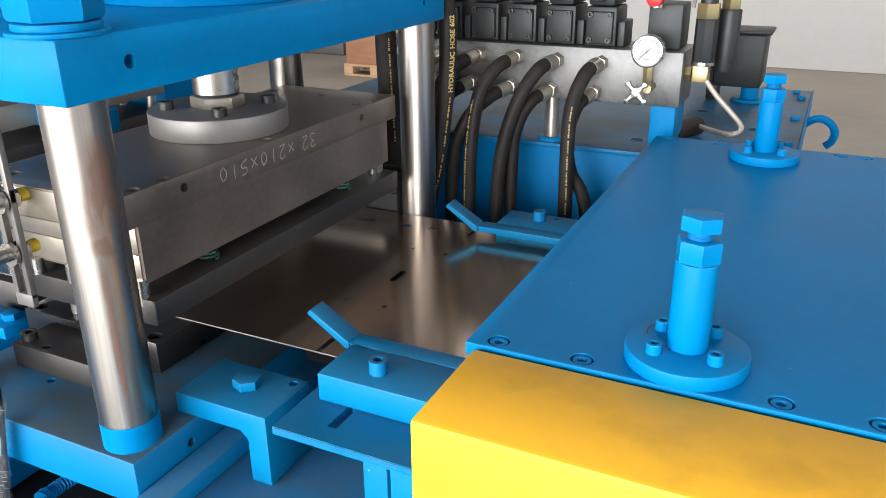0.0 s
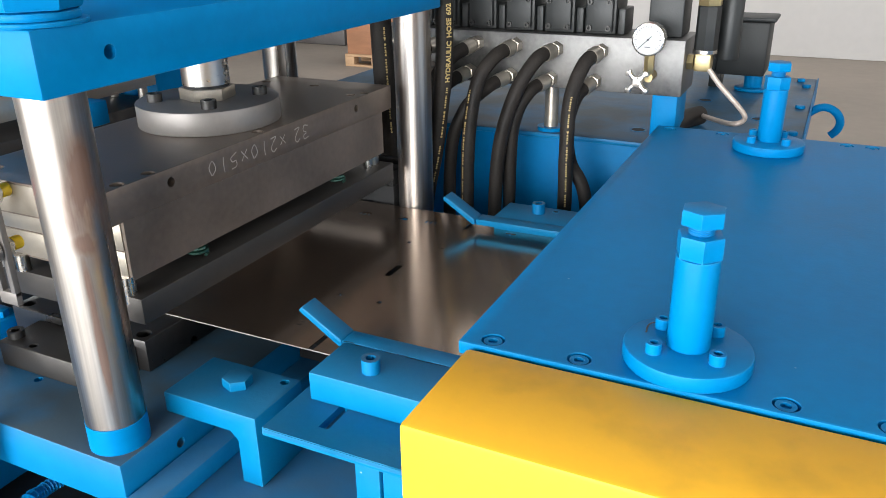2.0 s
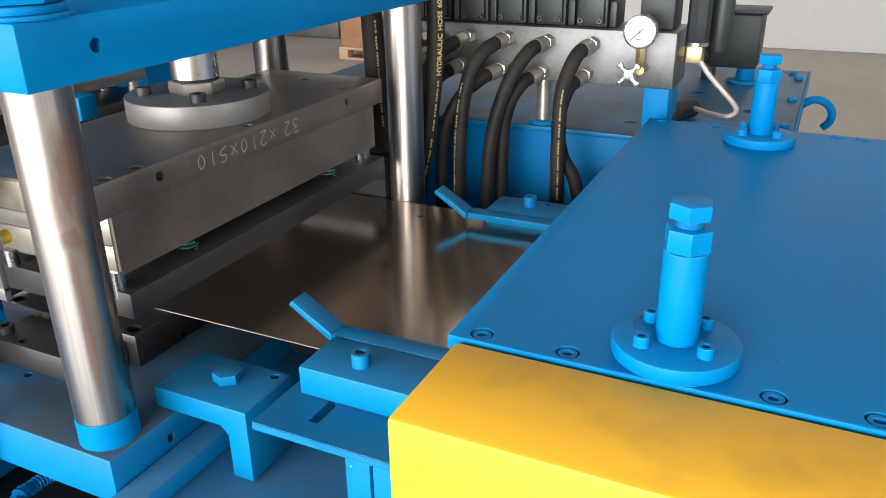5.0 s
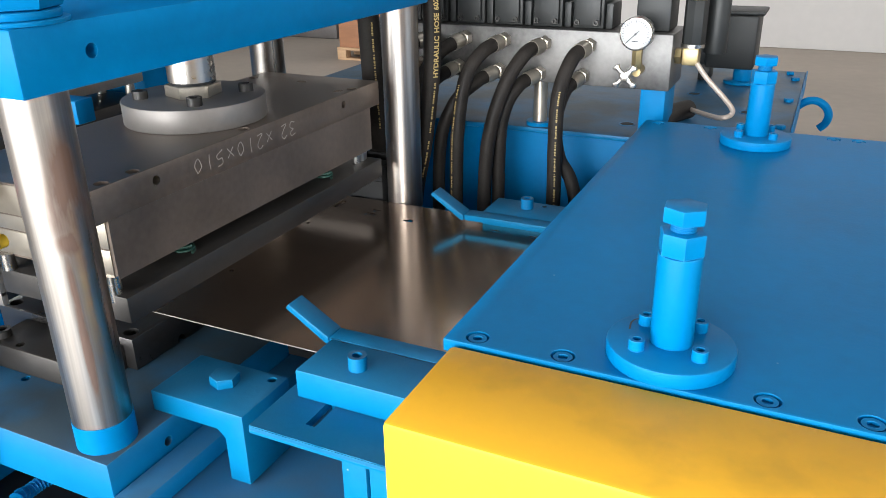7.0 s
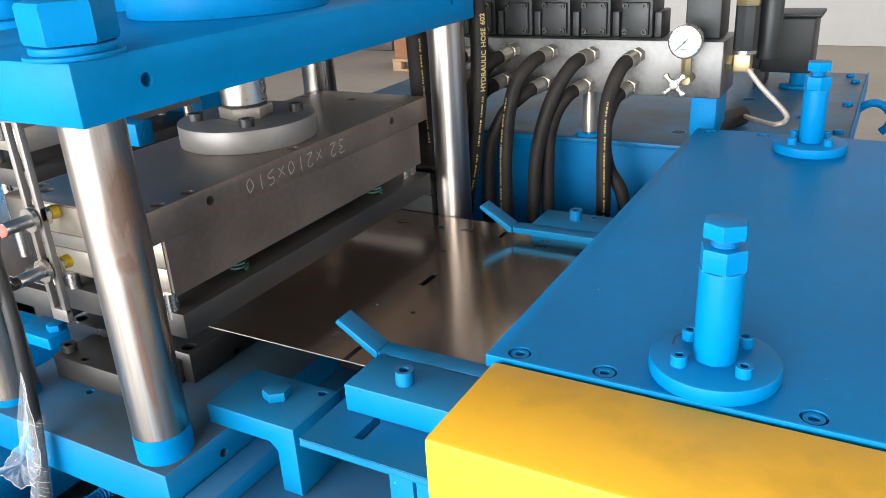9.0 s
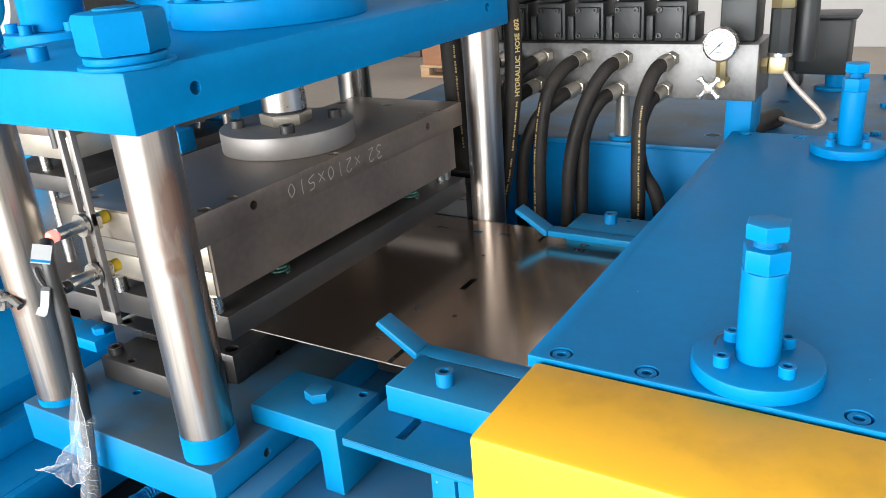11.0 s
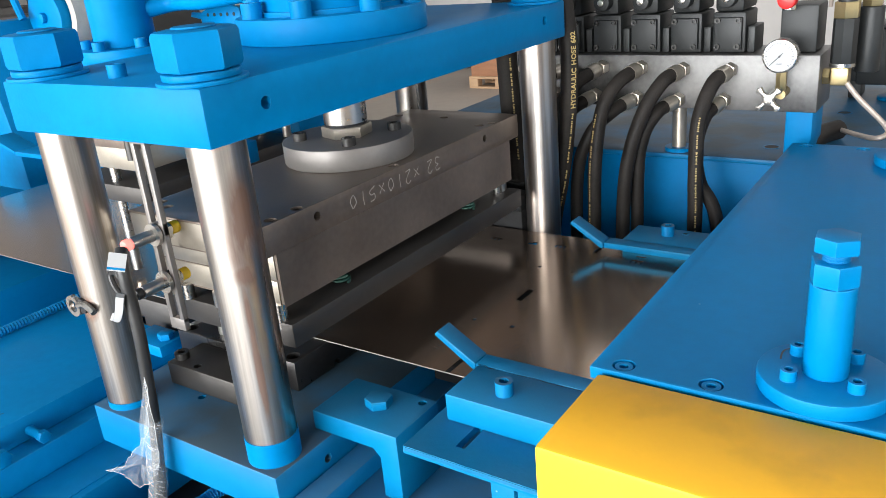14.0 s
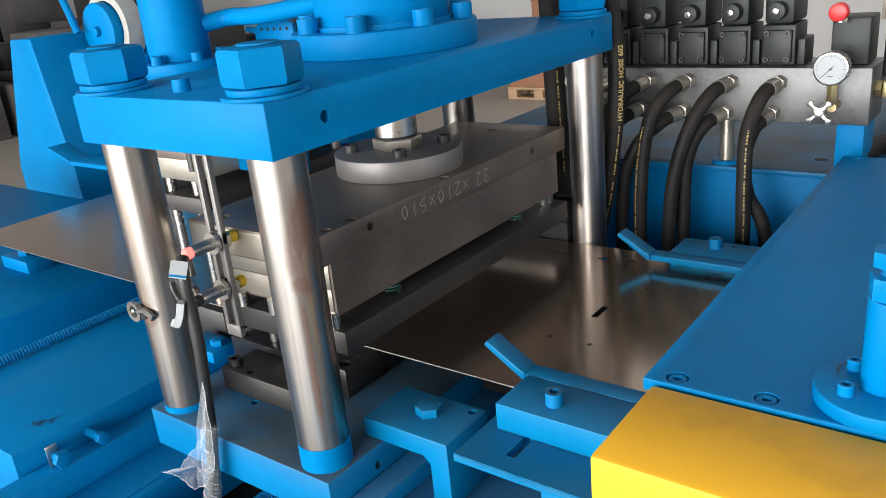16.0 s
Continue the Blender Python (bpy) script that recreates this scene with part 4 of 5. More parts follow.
make_tank()
for k, (dx, dz) in enumerate(((0.0, 0.0), (0.012, 0.006))):
    solo("control_wire", tube([(-0.195 + dx, 1.26, 1.285), (-0.192 + dx, 1.245, 1.315 + dz), (-0.198 + dx, 1.25, 1.37), (-0.21, 1.27, 1.45)], 0.003, 8), WHITE if k else COPPER, (-0.195 + dx, 1.26, 1.285), "thin control wire at the relief valve", "wire", "control wires")
make_manifold()
make_motor()
solo("copper_pipe", tube([(-0.163, 1.240, 1.182), (-0.145, 1.240, 1.160), (-0.110, 1.240, 1.125), (-0.106, 1.240, 1.112), (-0.120, 1.240, 1.105), (-0.150, 1.30, 1.094), (-0.187, 1.372, 1.084)], 0.0038, 10, 8), COPPER, (-0.19, 1.22, 1.067), "thin bent copper pipe over the oil tank", "pipe")
solo("suction_hose", tube([(-0.187, 1.375, 1.0825), (-0.206, 1.33, 1.0825), (-0.217, 1.25, 1.0825)], 0.0155, 14, 8), RUBBER, (-0.22, 1.25, 1.067), "short black suction hose lying on the tank", "hydraulic hose")
def crimp(h, pts, r):
    """The plated sleeve pressed on a hose where it leaves the fitting."""
    line, run = smooth_line(pts, 24), 0.0
    keep = [line[0]]
    for a, b in zip(line, line[1:]):
        run += (b - a).length
        if run > 0.021:
            break
        keep.append(b)
    part("ferrule", tube(keep[::3], r + 0.0011, 14, 0, ribs=0.0004), PIPE_STEEL, h, "plated crimp ferrule")


PRINTS = []
for (fx, fz), pts in zip(FIT_TOP[1:], (
        ((-0.60, 1.155, 1.19), (-0.615, 1.13, 1.14), (-0.62, 1.12, 1.02), (-0.62, 1.12, 0.80)),
        ((-0.535, 1.150, 1.190), (-0.555, 1.125, 1.150), (-0.565, 1.115, 1.08), (-0.575, 1.115, 0.80)),
        ((-0.464, 1.150, 1.194), (-0.480, 1.125, 1.158), (-0.489, 1.115, 1.08), (-0.492, 1.115, 0.98), (-0.494, 1.115, 0.80)),
        ((-0.398, 1.155, 1.194), (-0.419, 1.130, 1.150), (-0.437, 1.118, 1.08), (-0.444, 1.115, 0.99), (-0.447, 1.115, 0.80)),
        ((-0.325, 1.155, 1.192), (-0.335, 1.130, 1.145), (-0.334, 1.118, 1.07), (-0.332, 1.115, 0.99), (-0.334, 1.115, 0.80)))):
    h = hose("hydraulic_hose", [(fx, 1.190, fz), *pts], 0.0107, "dusty black hydraulic hose hanging from the manifold")
    PRINTS.append((h, [(fx, 1.190, fz), *pts], 0.0107))
    crimp(h, [(fx, 1.190, fz), *pts], 0.0107)
for (fx, fz), pts in zip(FIT_LOW, (
        ((-0.615, 1.150, 1.145), (-0.630, 1.13, 1.09), (-0.635, 1.13, 0.80)),
        ((-0.545, 1.150, 1.146), (-0.575, 1.125, 1.10), (-0.590, 1.12, 1.00), (-0.595, 1.12, 0.80)),
        ((-0.478, 1.158, 1.146), (-0.508, 1.135, 1.11), (-0.528, 1.130, 1.03), (-0.530, 1.130, 0.80)),
        ((-0.408, 1.160, 1.146), (-0.424, 1.145, 1.11), (-0.430, 1.140, 1.04), (-0.430, 1.140, 0.80)),
        ((-0.335, 1.160, 1.144), (-0.344, 1.150, 1.10), (-0.334, 1.140, 1.05), (-0.305, 1.135, 0.99), (-0.29, 1.13, 0.80)))):
    h = hose("hydraulic_hose", [(fx, 1.190, fz), *pts], 0.0102, "dusty black hydraulic hose hanging from the manifold")
    crimp(h, [(fx, 1.190, fz), *pts], 0.0102)


# ---- hoses beside the press, cable and conduits ----
def printed(pts, spans, r, parent, toward):
    """Print along a hose: bars, or words, between heights of a nearly upright stretch."""
    line = smooth_line(pts, 10)
    def at(z):
        return min(line, key=lambda p: abs(p.z - z))
    for z0, z1, word in spans:
        a, b = at(z0), at(z1)
        d = (b - a).normalized()
        nrm = Vector(toward) - (a + b) / 2
        nrm = (nrm - nrm.dot(d) * d).normalized()
        side = nrm.cross(d)
        m = Matrix(((d.x, side.x, nrm.x, 0), (d.y, side.y, nrm.y, 0), (d.z, side.z, nrm.z, 0), (0, 0, 0, 1)))
        m = Matrix.Translation((a + b) / 2 + nrm * (r + 0.0006)) @ m
        if word:
            part("print", lettering(word, 0.0108, m, 0.0003), YELLOW_PRINT, parent, "yellow printed hose lettering")
        else:
            bm = bmesh.new()
            z, k = z0, 0
            while z < z1:
                w = (0.0024, 0.0016, 0.0028, 0.0020, 0.0013)[k % 5]
                i = min(range(1, len(line) - 1), key=lambda n: abs(line[n].z - z))
                p, d = line[i], (line[i - 1] - line[i + 1]).normalized()
                p = p + d * ((z - p.z) / d.z if abs(d.z) > 0.3 else 0)
                nrm = Vector(toward) - p
                nrm = (nrm - nrm.dot(d) * d).normalized()
                side = nrm.cross(d)
                m = Matrix(((d.x, side.x, nrm.x, 0), (d.y, side.y, nrm.y, 0), (d.z, side.z, nrm.z, 0), (0, 0, 0, 1)))
                bmesh.ops.create_cube(bm, size=1.0, matrix=Matrix.Translation(p + nrm * r) @ m @ Matrix.Diagonal((w * 0.8, 0.0026 - 0.0006 * (k % 2), 0.0010, 1)))
                z += w + (0.0009, 0.0007, 0.0010, 0.0008, 0.0009, 0.0040, 0.0008)[k % 7]
                k += 1
            part("print", bm, YELLOW_PRINT, parent, "yellow printed bars")


HOSE_A = ((-0.548, 1.075, 1.52), (-0.520, 1.072, 1.36), (-0.508, 1.070, 1.28), (-0.508, 1.070, 1.20), (-0.514, 1.070, 1.14), (-0.526, 1.070, 1.06), (-0.540, 1.072, 1.00), (-0.555, 1.08, 0.92))
h = hose("hydraulic_hose", HOSE_A, 0.0128, "black hydraulic hose with yellow print beside the column")
printed(HOSE_A, ((1.170, 1.228, "HYDRAULIC"), (1.232, 1.261, "HOSE"), (1.265, 1.283, "602"), (1.090, 1.164, ""), (1.02, 1.078, "")), 0.0128, h, (0.75, 0.25, 1.35))
HOSE_B = ((-0.612, 1.062, 1.50), (-0.608, 1.062, 1.30), (-0.603, 1.062, 1.14), (-0.597, 1.064, 1.01), (-0.595, 1.066, 0.92))
h = hose("hydraulic_hose", HOSE_B, 0.0160, "thick black hydraulic hose behind the steel column")
printed(HOSE_B, ((1.09, 1.25, ""),), 0.0160, h, (0.3, 0.2, 1.4))
for k, (h, pts, r) in enumerate(PRINTS):
    if k in (1, 2, 4):
        printed(pts, ((0.97, 1.15, ""),), r, h, (0.10 if k == 4 else -0.9, 0.0, 1.3))


def conduit(name, pts, r, label, steps=100):
    line = smooth_line(pts, steps)
    return solo(name, tube(line, r, 10, 0, ribs=0.0018), BLUE, pts[0], label, "conduit")


conduit("ribbed_conduit", ((-1.150, 0.31, 0.9372), (-1.152, 0.55, 0.9372), (-1.154, 0.80, 0.9372), (-1.155, 1.05, 0.9372)), 0.0055, "blue-painted ribbed conduit lying on the base plate")
conduit("ribbed_conduit", ((-0.629, 0.371, 0.800), (-0.649, 0.401, 0.860), (-0.656, 0.425, 0.860), (-0.655, 0.445, 0.860), (-0.648, 0.463, 0.860)), 0.0062, "blue-painted ribbed conduit in the pit by the press", 10)


def make_cable():
    c = thing("sensor_cable", (-0.67, 0.395, 0.52), "black sensor cable wrapped in torn clear film, with white tags", "cable")
    part("cable", tube([(-0.655, 0.400, 1.170), (-0.650, 0.394, 1.162), (-0.647, 0.391, 1.146), (-0.646, 0.391, 1.118), (-0.645, 0.390, 1.08), (-0.648, 0.389, 1.04), (-0.652, 0.387, 0.985), (-0.660, 0.384, 0.93), (-0.667, 0.378, 0.87), (-0.672, 0.372, 0.83), (-0.675, 0.37, 0.785)], 0.0064, 12), PLASTIC_BLACK, c)
    part("cable", tube([(-0.655, 0.401, 1.121), (-0.650, 0.394, 1.120), (-0.652, 0.389, 1.124), (-0.660, 0.387, 1.136), (-0.664, 0.388, 1.147), (-0.656, 0.389, 1.150), (-0.649, 0.390, 1.135), (-0.647, 0.390, 1.10)], 0.0028, 8), PLASTIC_BLACK, c)
    m = look((-0.640, 0.383, 1.166), (0.0, 0.0, 1.40)) @ pose(0, 0, 0, 0, 0, 20)
    bm = bmesh.new()
    bmesh.ops.create_cube(bm, size=1.0, matrix=m @ Matrix.Diagonal((0.016, 0.017, 0.0012, 1)))
    part("tag", bm, WHITE, c, "white paper tag")
    bm = bmesh.new()
    bmesh.ops.create_cube(bm, size=1.0, matrix=m @ Matrix.Translation((0, -0.0062, 0.0)) @ Matrix.Diagonal((0.0158, 0.0022, 0.0016, 1)))
    part("tag_stripe", bm, BLUE, c)
    bm = tube([(-0.645, 0.381, 1.132), (-0.650, 0.380, 1.118), (-0.657, 0.380, 1.108), (-0.666, 0.382, 1.104)], 0.0050, 4, 4)
    part("tag", bm, WHITE, c, "curled white paper tag")
    # torn film: a crumpled sleeve on the lower cable, with a flap, a rising tip and glints drawn as pale tubes
    rng = random.Random(4)
    bm = bmesh.new()
    last = None
    for i in range(34):
        f = i / 33
        z = 0.990 - 0.150 * f
        cx, cy = -0.652 - 0.018 * f, 0.387 - 0.014 * f
        now = []
        for k in range(16):
            a = 2 * math.pi * k / 16
            r = 0.0082 + 0.0028 * rng.random()
            now.append(bm.verts.new((cx + r * math.cos(a), cy + r * math.sin(a), z)))
        if last:
            for k in range(16):
                j = (k + 1) % 16
                bm.faces.new((last[k], last[j], now[j], now[k]))
        last = now
    sleeve = part("wrapping", bm, FILM, c, "crumpled clear plastic film")
    bm = bmesh.new()
    pts = [(-0.630, 0.376, 1.050), (-0.643, 0.376, 0.990), (-0.676, 0.374, 0.955), (-0.700, 0.370, 0.928), (-0.735, 0.368, 0.912), (-0.706, 0.370, 0.914), (-0.690, 0.372, 0.903), (-0.666, 0.374, 0.915), (-0.650, 0.375, 0.935), (-0.638, 0.375, 0.955), (-0.636, 0.376, 0.985)]
    mid = bm.verts.new((-0.662, 0.368, 0.945))
    ring_v = []
    for i, p in enumerate(pts):
        q = pts[(i + 1) % len(pts)]
        for k in range(5):
            t = k / 5
            ring_v.append(bm.verts.new([p[n] * (1 - t) + q[n] * t + rng.uniform(-0.0018, 0.0018) for n in range(3)]))
    inner = [bm.verts.new((v.co + mid.co) / 2 + Vector((0, rng.uniform(-0.006, 0.003), 0))) for v in ring_v]
    n = len(ring_v)
    for i in range(n):
        j = (i + 1) % n
        bm.faces.new((ring_v[i], ring_v[j], inner[j], inner[i]))
        bm.faces.new((inner[i], inner[j], mid))
    rim = [v.co.copy() for v in ring_v]
    flap = part("wrapping_flap", bm, FILM, c, "torn flap of clear film")
    # pale tubes stand for highlights on the film's rim and folds
    bm = tube([*rim, rim[0]], 0.0003, 5, 0)
    part("film_glint", bm, FILM_GLINT, flap)
    bm = bmesh.new()
    for i in range(60):
        f = rng.uniform(0.0, 0.95)
        a0 = rng.uniform(3.6, 6.1)
        line = []
        for k in range(4):
            g = min(1.0, f + 0.011 * k)
            a = a0 + 0.22 * k
            r = 0.0099
            line.append((-0.652 - 0.018 * g + r * math.cos(a), 0.387 - 0.014 * g + r * math.sin(a), 0.990 - 0.150 * g))
        tube(line, rng.uniform(0.00015, 0.0004), 5, 2, bm)
    part("film_glint", bm, FILM_GLINT, sleeve)
    return c


make_cable()


def make_clip():
    c = thing("cable_clip", (CX0, CY0 - 0.026, 1.09), "small welded steel cable clip on the column", "cable clip")
    part("ring", ring((-0.772, 0.400, 1.088), 0.012, 0.007, 0.005, "y", 20), STEEL, c)
    part("tail", tube([(-0.764, 0.402, 1.090), (-0.752, 0.4025, 1.093), (-0.738, 0.4028, 1.086)], 0.004, 8), STEEL, c)
    part("weld", cyl((-0.758, 0.401, 1.090), 0.009, 0.004, "y", 10, 0.001), DARK, c, "burnt weld spot")
    return c


make_clip()


# ---- the next station of the line ----
def make_small_press():
    p = thing("punching_press", (-1.02, 0.74, 0.930), "small blue hydraulic press behind the first one", "press")
    part("back_frame", box(-1.12, -0.93, 0.93, 1.02, 0.9305, 1.2615, 0.003), BLUE, p)
    part("top_plate", box(-1.12, -0.89, 0.655, 1.02, 1.262, 1.2995, 0.003), BLUE, p)
    fl = part("cylinder_flange", cyl((-1.03, 0.712, 1.2996), 0.068, 0.016, seg=56, bevel=0.002), BLUE, p)
    part("cylinder", cyl((-1.03, 0.712, 1.3156), 0.0425, 0.33, seg=48, bevel=0.002), BLUE, p)
    for k in range(6):
        a = radians(-75 + 60 * k)
        cap_screw("cap_screw", (-1.03 + 0.056 * math.cos(a), 0.712 + 0.056 * math.sin(a), 1.3156), 0.0085, 0.012, fl, BLUE)
    part("piston_rod", cyl((-1.03, 0.712, 1.225), 0.020, 0.037, seg=32), STEEL, p)
    part("lug", box(-0.915, -0.792, 0.684, 0.711, 1.163, 1.192, 0.002), BLUE, p)
    d = thing("punching_die", (-1.0, 0.74, 0.93), "small grey steel punching die of the next station", "die")
    part("top_plate", box(-1.09, -0.90, 0.60, 0.92, 1.198, 1.225, 0.0012), DIE, d)
    part("punch_holder", box(-1.08, -0.91, 0.61, 0.91, 1.165, 1.1975, 0.0012), DIE_END, d)
    part("stripper_plate", box(-1.085, -0.905, 0.605, 0.915, 1.120, 1.143, 0.001), DIE_DARK, d)
    for x in (-1.06, -0.99, -0.93):
        part("guide_pin", cyl((x, 0.622, 1.010), 0.007, 0.155, seg=18), STEEL, d)
        part("guide_pin", cyl((x, 0.90, 1.010), 0.007, 0.155, seg=18), STEEL, d)
    part("clamp_bar", box(-1.02, -0.955, 0.575, 0.5995, 1.226, 1.246, 0.001), DIE_END, d)
    part("bolt", cyl((-0.945, 0.59, 1.2255), 0.008, 0.05, seg=14), SCREW, d)
    for x in (-1.07, -0.99, -0.92):
        part("cap_screw", ring((x, 0.612, 1.225), 0.008, 0.004, 0.008, seg=16), SCREW, d)
    part("die_shoe", box(-1.09, -0.90, 0.60, 0.92, 0.9305, 0.975, 0.0015), DIE_DARK, d)
    part("die_block", box(-1.08, -0.91, 0.99, 1.01, 0.9305, 1.01, 0.0015), DIE_DARK, d)
    for x, y in ((-1.002, 0.685), (-0.895, 0.628)):
        c = thing("hold_down_clamp", (x, y - 0.05, 0.930), "blue clamp block with a hexagon bolt on the base plate", "clamp", "clamps on the base plate")
        part("block", box(x - 0.035, x + 0.035, y - 0.085, y - 0.04, 0.9305, 0.947, 0.002), BLUE, c)
        hex_head("bolt", (x + 0.02, y - 0.062, 0.947), 0.011, 0.009, c, BLUE, 14)
    c = thing("hold_down_clamp", (-1.55, 0.64, 0.930), "blue clamp block with a hexagon bolt on the bed", "clamp", "clamps on the base plate")
    part("block", box(-1.60, -1.50, 0.61, 0.66, 0.9305, 0.955, 0.002), BLUE, c)
    hex_head("bolt", (-1.55, 0.635, 0.955), 0.013, 0.012, c, BLUE, 14)
    solo("blue_hose", tube([(-1.00, 0.735, 1.362), (-0.97, 0.763, 1.368), (-0.90, 0.755, 1.369), (-0.80, 0.738, 1.377), (-0.72, 0.722, 1.385)], 0.0125, 14), BLUE, (-0.9, 0.8, 1.39), "oversprayed blue hose between the two cylinders", "hydraulic hose")
    k = thing("terminal_comb", (-0.95, 0.82, 1.2995), "blue toothed cable plate between the presses", "cable plate")
    part("plate", prism([(-0.985, 1.2997), (-0.985, 1.338), (-1.008, 1.342), (-1.004, 1.349), (-0.985, 1.347), (-0.965, 1.354), (-0.925, 1.360), (-0.90, 1.352), (-0.896, 1.2997)], 0.816, 0.823, "y", 0.001), BLUE, k)
    # black discs stand for the shade in the plate's holes
    for i in range(5):
        part("hole", cyl((-0.968 + 0.014 * i, 0.8155, 1.344), 0.0026, 0.0006, "y", 12), DARK, k)


make_small_press()


def make_leveller():
    v = thing("strip_leveller", (-2.7, 1.25, 0.0), "blue strip leveller frame with a hand wheel at the line's inlet", "leveller")
    part("stand", prism([(-2.91, 0.0), (-2.87, 0.87), (-2.70, 1.30), (-2.57, 1.30), (-2.50, 0.90), (-2.47, 0.0)], 1.26, 1.72, "y", 0.004), BLUE, v)
    w = part("wheel", cyl((-2.46, 1.43, 1.30), 0.088, 0.05, "y", 40, 0.004), BLUE, v)
    part("tyre", ring((-2.45, 1.46, 1.305), 0.112, 0.086, 0.06, "y", 40), TYRE, w, "grubby pale wheel rim")
    part("hub", cyl((-2.46, 1.415, 1.30), 0.016, 0.016, "y", 16, 0.002), BLUE, w)
    part("arm", tube([(-2.53, 1.40, 1.30), (-2.57, 1.40, 1.40), (-2.66, 1.40, 1.60)], 0.012, 8), BLUE, v)
    part("post", box(-2.325, -2.295, 1.50, 1.53, 0.0, 1.75, 0.003), BLUE, v)
    part("beam", prism([(-2.42, 1.22), (-2.26, 1.22), (-2.26, 1.29), (-2.32, 1.33), (-2.42, 1.32)], 1.54, 1.60, "y", 0.003), BLUE, v)
    part("beam_post", box(-2.36, -2.31, 1.54, 1.60, 0.0, 1.22, 0.003), BLUE, v)
    g = thing("strip_guide", (-2.0, 1.04, 0.93), "blue side guide with a bent lip at the line's inlet", "strip guide", "side guides of the strip")
    part("plate", box(-1.99, -1.55, 0.99, 1.08, 1.008, 1.02, 0.003), BLUE, g)
    part("post", box(-1.75, -1.70, 1.02, 1.07, 0.0, 1.008, 0.003), BLUE, g)
    part("lip", prism([(-1.99, 1.012), (-1.99, 1.02), (-2.085, 1.050), (-2.09, 1.041)], 0.99, 1.05, "y", 0.001), BLUE, g)
    cap_screw("cap_screw", (-1.86, 1.04, 1.02), 0.013, 0.022, g, BLUE)


make_leveller()


def rail_bolts():
    for x, y in ((-0.893, 0.322), (-0.892, 0.372)):
        b = thing("adjusting_bolt", (x, y, 0.900), "blue hexagon bolt with a steel washer on the bed rail", "bolt", "bolts on the bed rail")
        part("shank", cyl((x - 0.004, y, 0.912), 0.006, 0.032, "x", 16), BLUE, b)
        part("head", cyl((x + 0.022, y, 0.912), 0.011 if y < 0.35 else 0.008, 0.009, "x", 6, 0.001), BLUE, b)
        if y < 0.35:
            part("tab", box(x + 0.010, x + 0.013, y - 0.010, y + 0.004, 0.9003, 0.928, 0.001), STEEL, b, "bright steel washer tab")


rail_bolts()


# ---- far end of the hall ----
def make_crate(x, y, w, d, h):
    p = thing("pallet", (x, y, 0), "pale pine pallet on the floor", "pallet", "pallets at the wall")
    for k in range(3):
        part("bearer", box(x - w / 2, x + w / 2, y - d / 2 + k * (d - 0.09) / 2, y - d / 2 + k * (d - 0.09) / 2 + 0.09, 0.0, 0.02, 0.002), PALLET, p)
        for j in range(3):
            xx = x - w / 2 + j * (w - 0.1) / 2
            part("foot", box(xx, xx + 0.1, y - d / 2 + k * (d - 0.09) / 2, y - d / 2 + k * (d - 0.09) / 2 + 0.09, 0.0205, 0.095, 0.002), PALLET, p)
    part("deck", box(x - w / 2, x + w / 2, y - d / 2, y + d / 2, 0.0955, 0.12, 0.002), PALLET, p)
    c = thing("plywood_crate", (x, y, 0.12), "reddish plywood crate on a pallet", "crate", "crates at the wall")
    part("box", box(x - w / 2 + 0.02, x + w / 2 - 0.02, y - d / 2 + 0.02, y + d / 2 - 0.02, 0.1205, 0.12 + h, 0.004), WOOD, c)
    part("lid", box(x - w / 2 + 0.01, x + w / 2 - 0.01, y - d / 2 + 0.01, y + d / 2 - 0.01, 0.1205 + h, 0.14 + h, 0.004), WOOD, c)


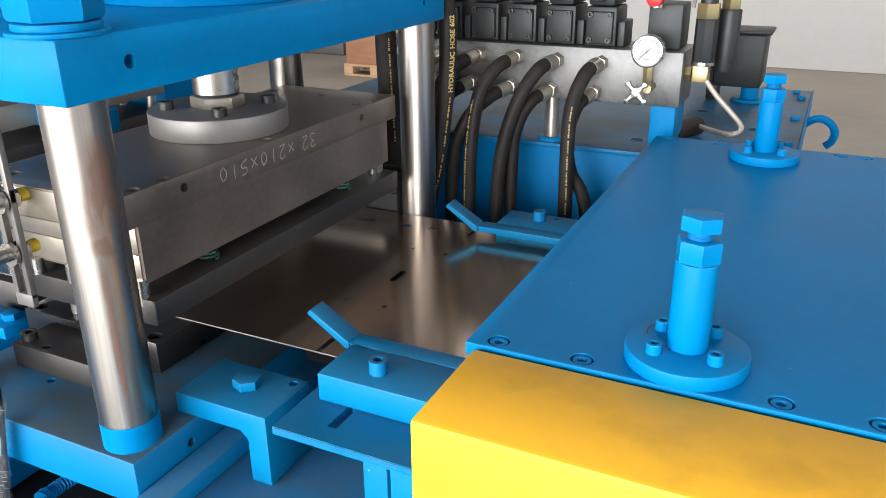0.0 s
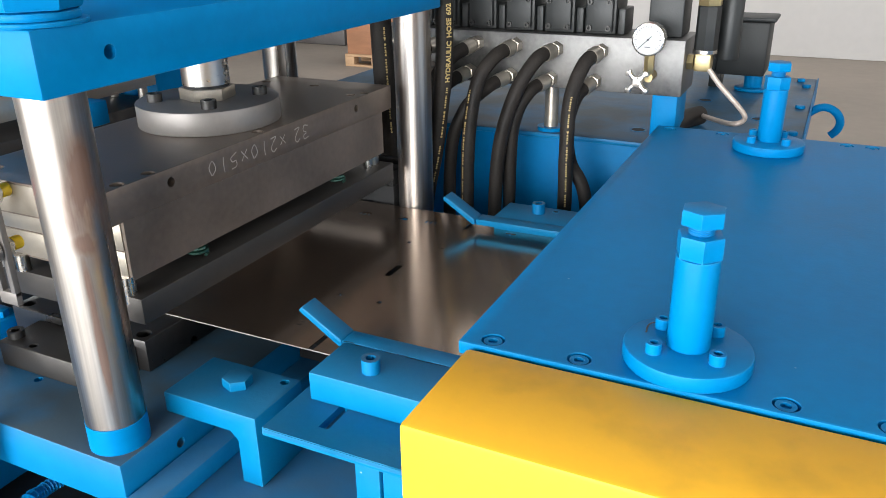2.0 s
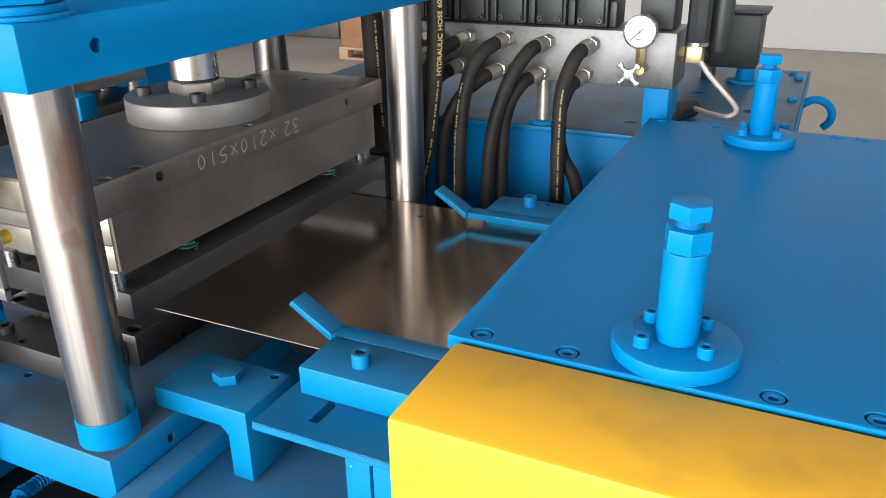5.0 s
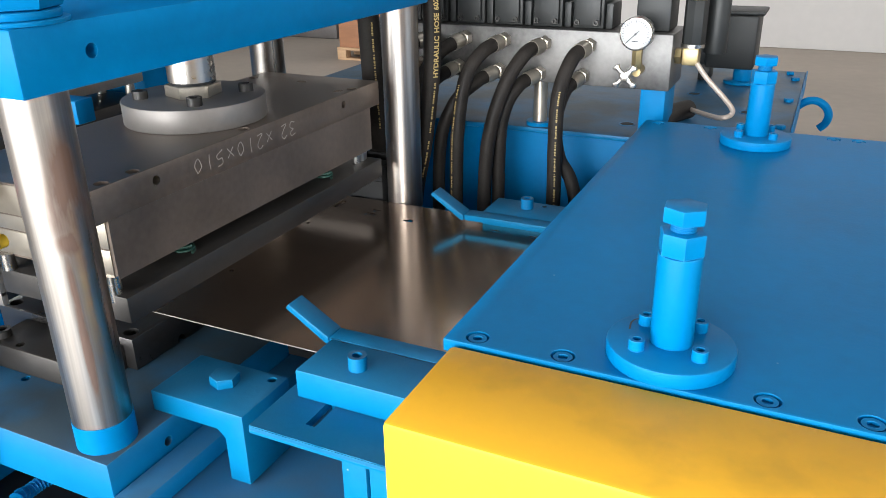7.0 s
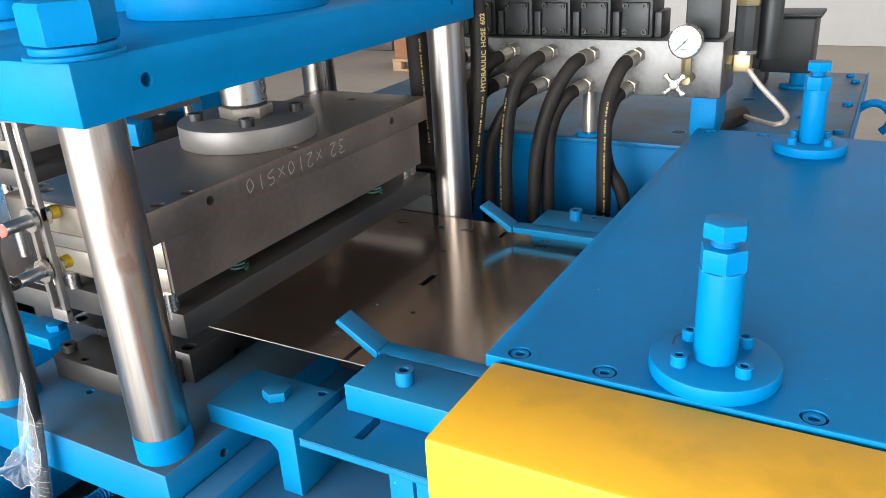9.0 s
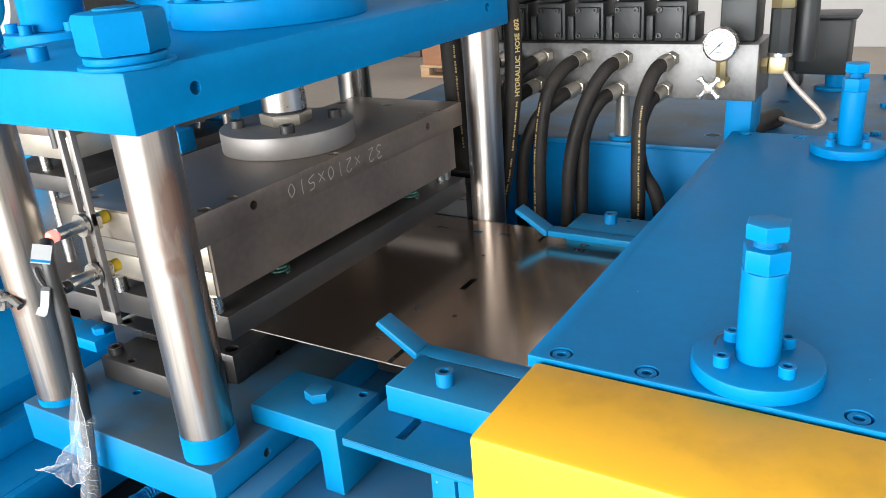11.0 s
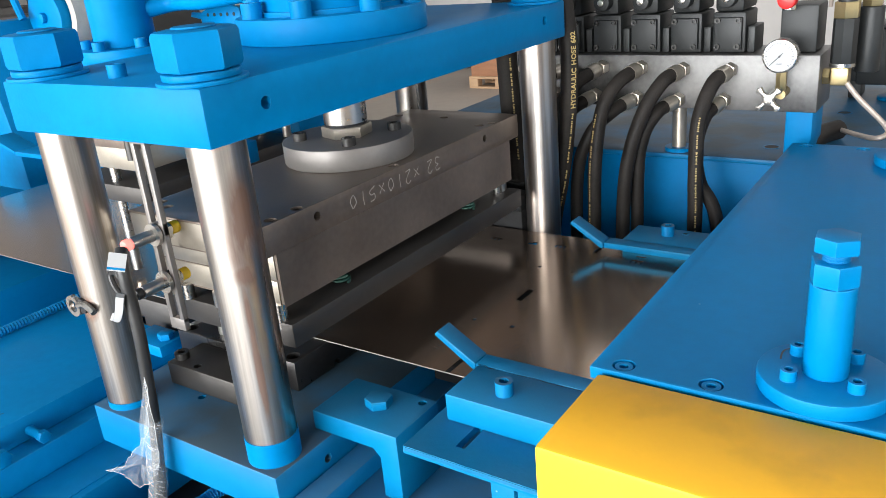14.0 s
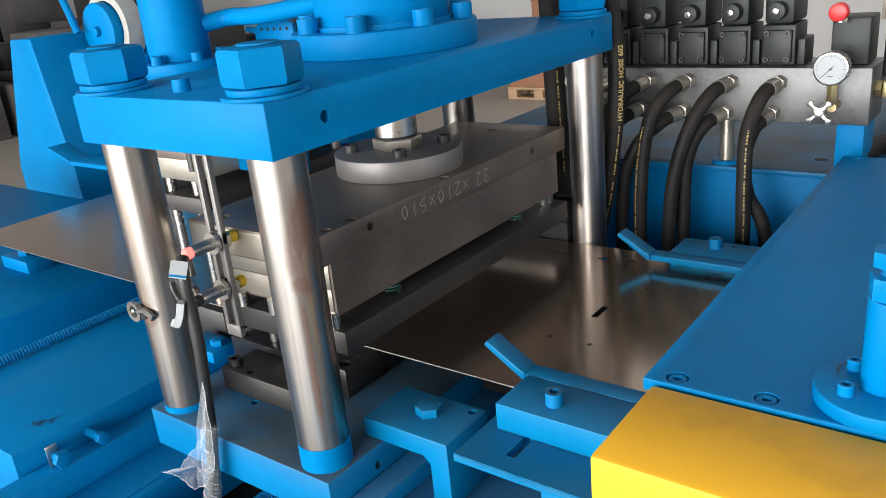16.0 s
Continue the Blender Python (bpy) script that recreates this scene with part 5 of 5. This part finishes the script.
make_crate(-4.05, 7.2, 0.70, 0.7, 0.42)
make_crate(-4.25, 8.2, 0.9, 0.7, 0.75)


def make_far_machine(x, y, w, d, h, seed):
    rng = random.Random(seed)
    m = thing("shop_machine", (x, y, 0), "dark grey workshop machine standing far off in the hall", "machine", "far workshop machines")
    part("bed", box(x - w / 2, x + w / 2, y - d / 2, y + d / 2, 0.0, h * 0.45, 0.02), GREY_MACHINE, m)
    part("rail", box(x - w / 2 - 0.1, x + w / 2 + 0.1, y - d / 3, y + d / 3, h * 0.4505, h * 0.55, 0.02), GREY_MACHINE, m)
    for k in range(5):
        a = x - w / 2 + w * (k + 0.15) / 5
        part("head", box(a, a + w * 0.13, y - d / 3, y + d / 3, h * 0.5505, h * (0.7 + 0.3 * rng.random()), 0.02), GREY_MACHINE if k % 2 else BLACK, m)


make_far_machine(-7.6, 7.6, 3.4, 1.0, 0.9, 1)
make_far_machine(-11.5, 6.2, 3.6, 1.2, 1.5, 2)
make_far_machine(-7.9, 4.6, 4.2, 1.0, 1.25, 3)
make_far_machine(-10.6, 3.4, 3.2, 1.2, 1.5, 7)
make_far_machine(-5.9, 8.3, 1.6, 0.7, 0.5, 5)


# ---- what moves ----
def motions():
    rows = [(0.0, 0.0), (2.4, 0.0), (2.8, 0.013), (3.1, 0.013), (3.2, 0.024), (3.3, 0.040), (3.4, 0.055), (3.5, 0.073), (3.6, 0.091), (3.7, 0.107),
            (3.8, 0.121), (3.9, 0.136), (4.0, 0.146), (4.3, 0.148), (5.8, 0.440), (6.2, 0.446), (7.4, 0.446), (7.5, 0.451), (7.6, 0.463), (7.7, 0.479),
            (7.9, 0.507), (8.0, 0.526), (8.1, 0.542), (8.2, 0.558), (8.3, 0.576), (8.4, 0.590), (8.5, 0.604), (8.6, 0.618), (8.7, 0.625), (8.8, 0.628),
            (9.0, 0.631), (11.3, 0.636), (15.1, 0.637), (15.4, 0.648), (15.8, 0.648), (15.9, 0.658), (16.0, 0.674)]
    walk(strip, [(t, pose(dx, 0, Z_SHEET)) for t, dx in rows])


motions()
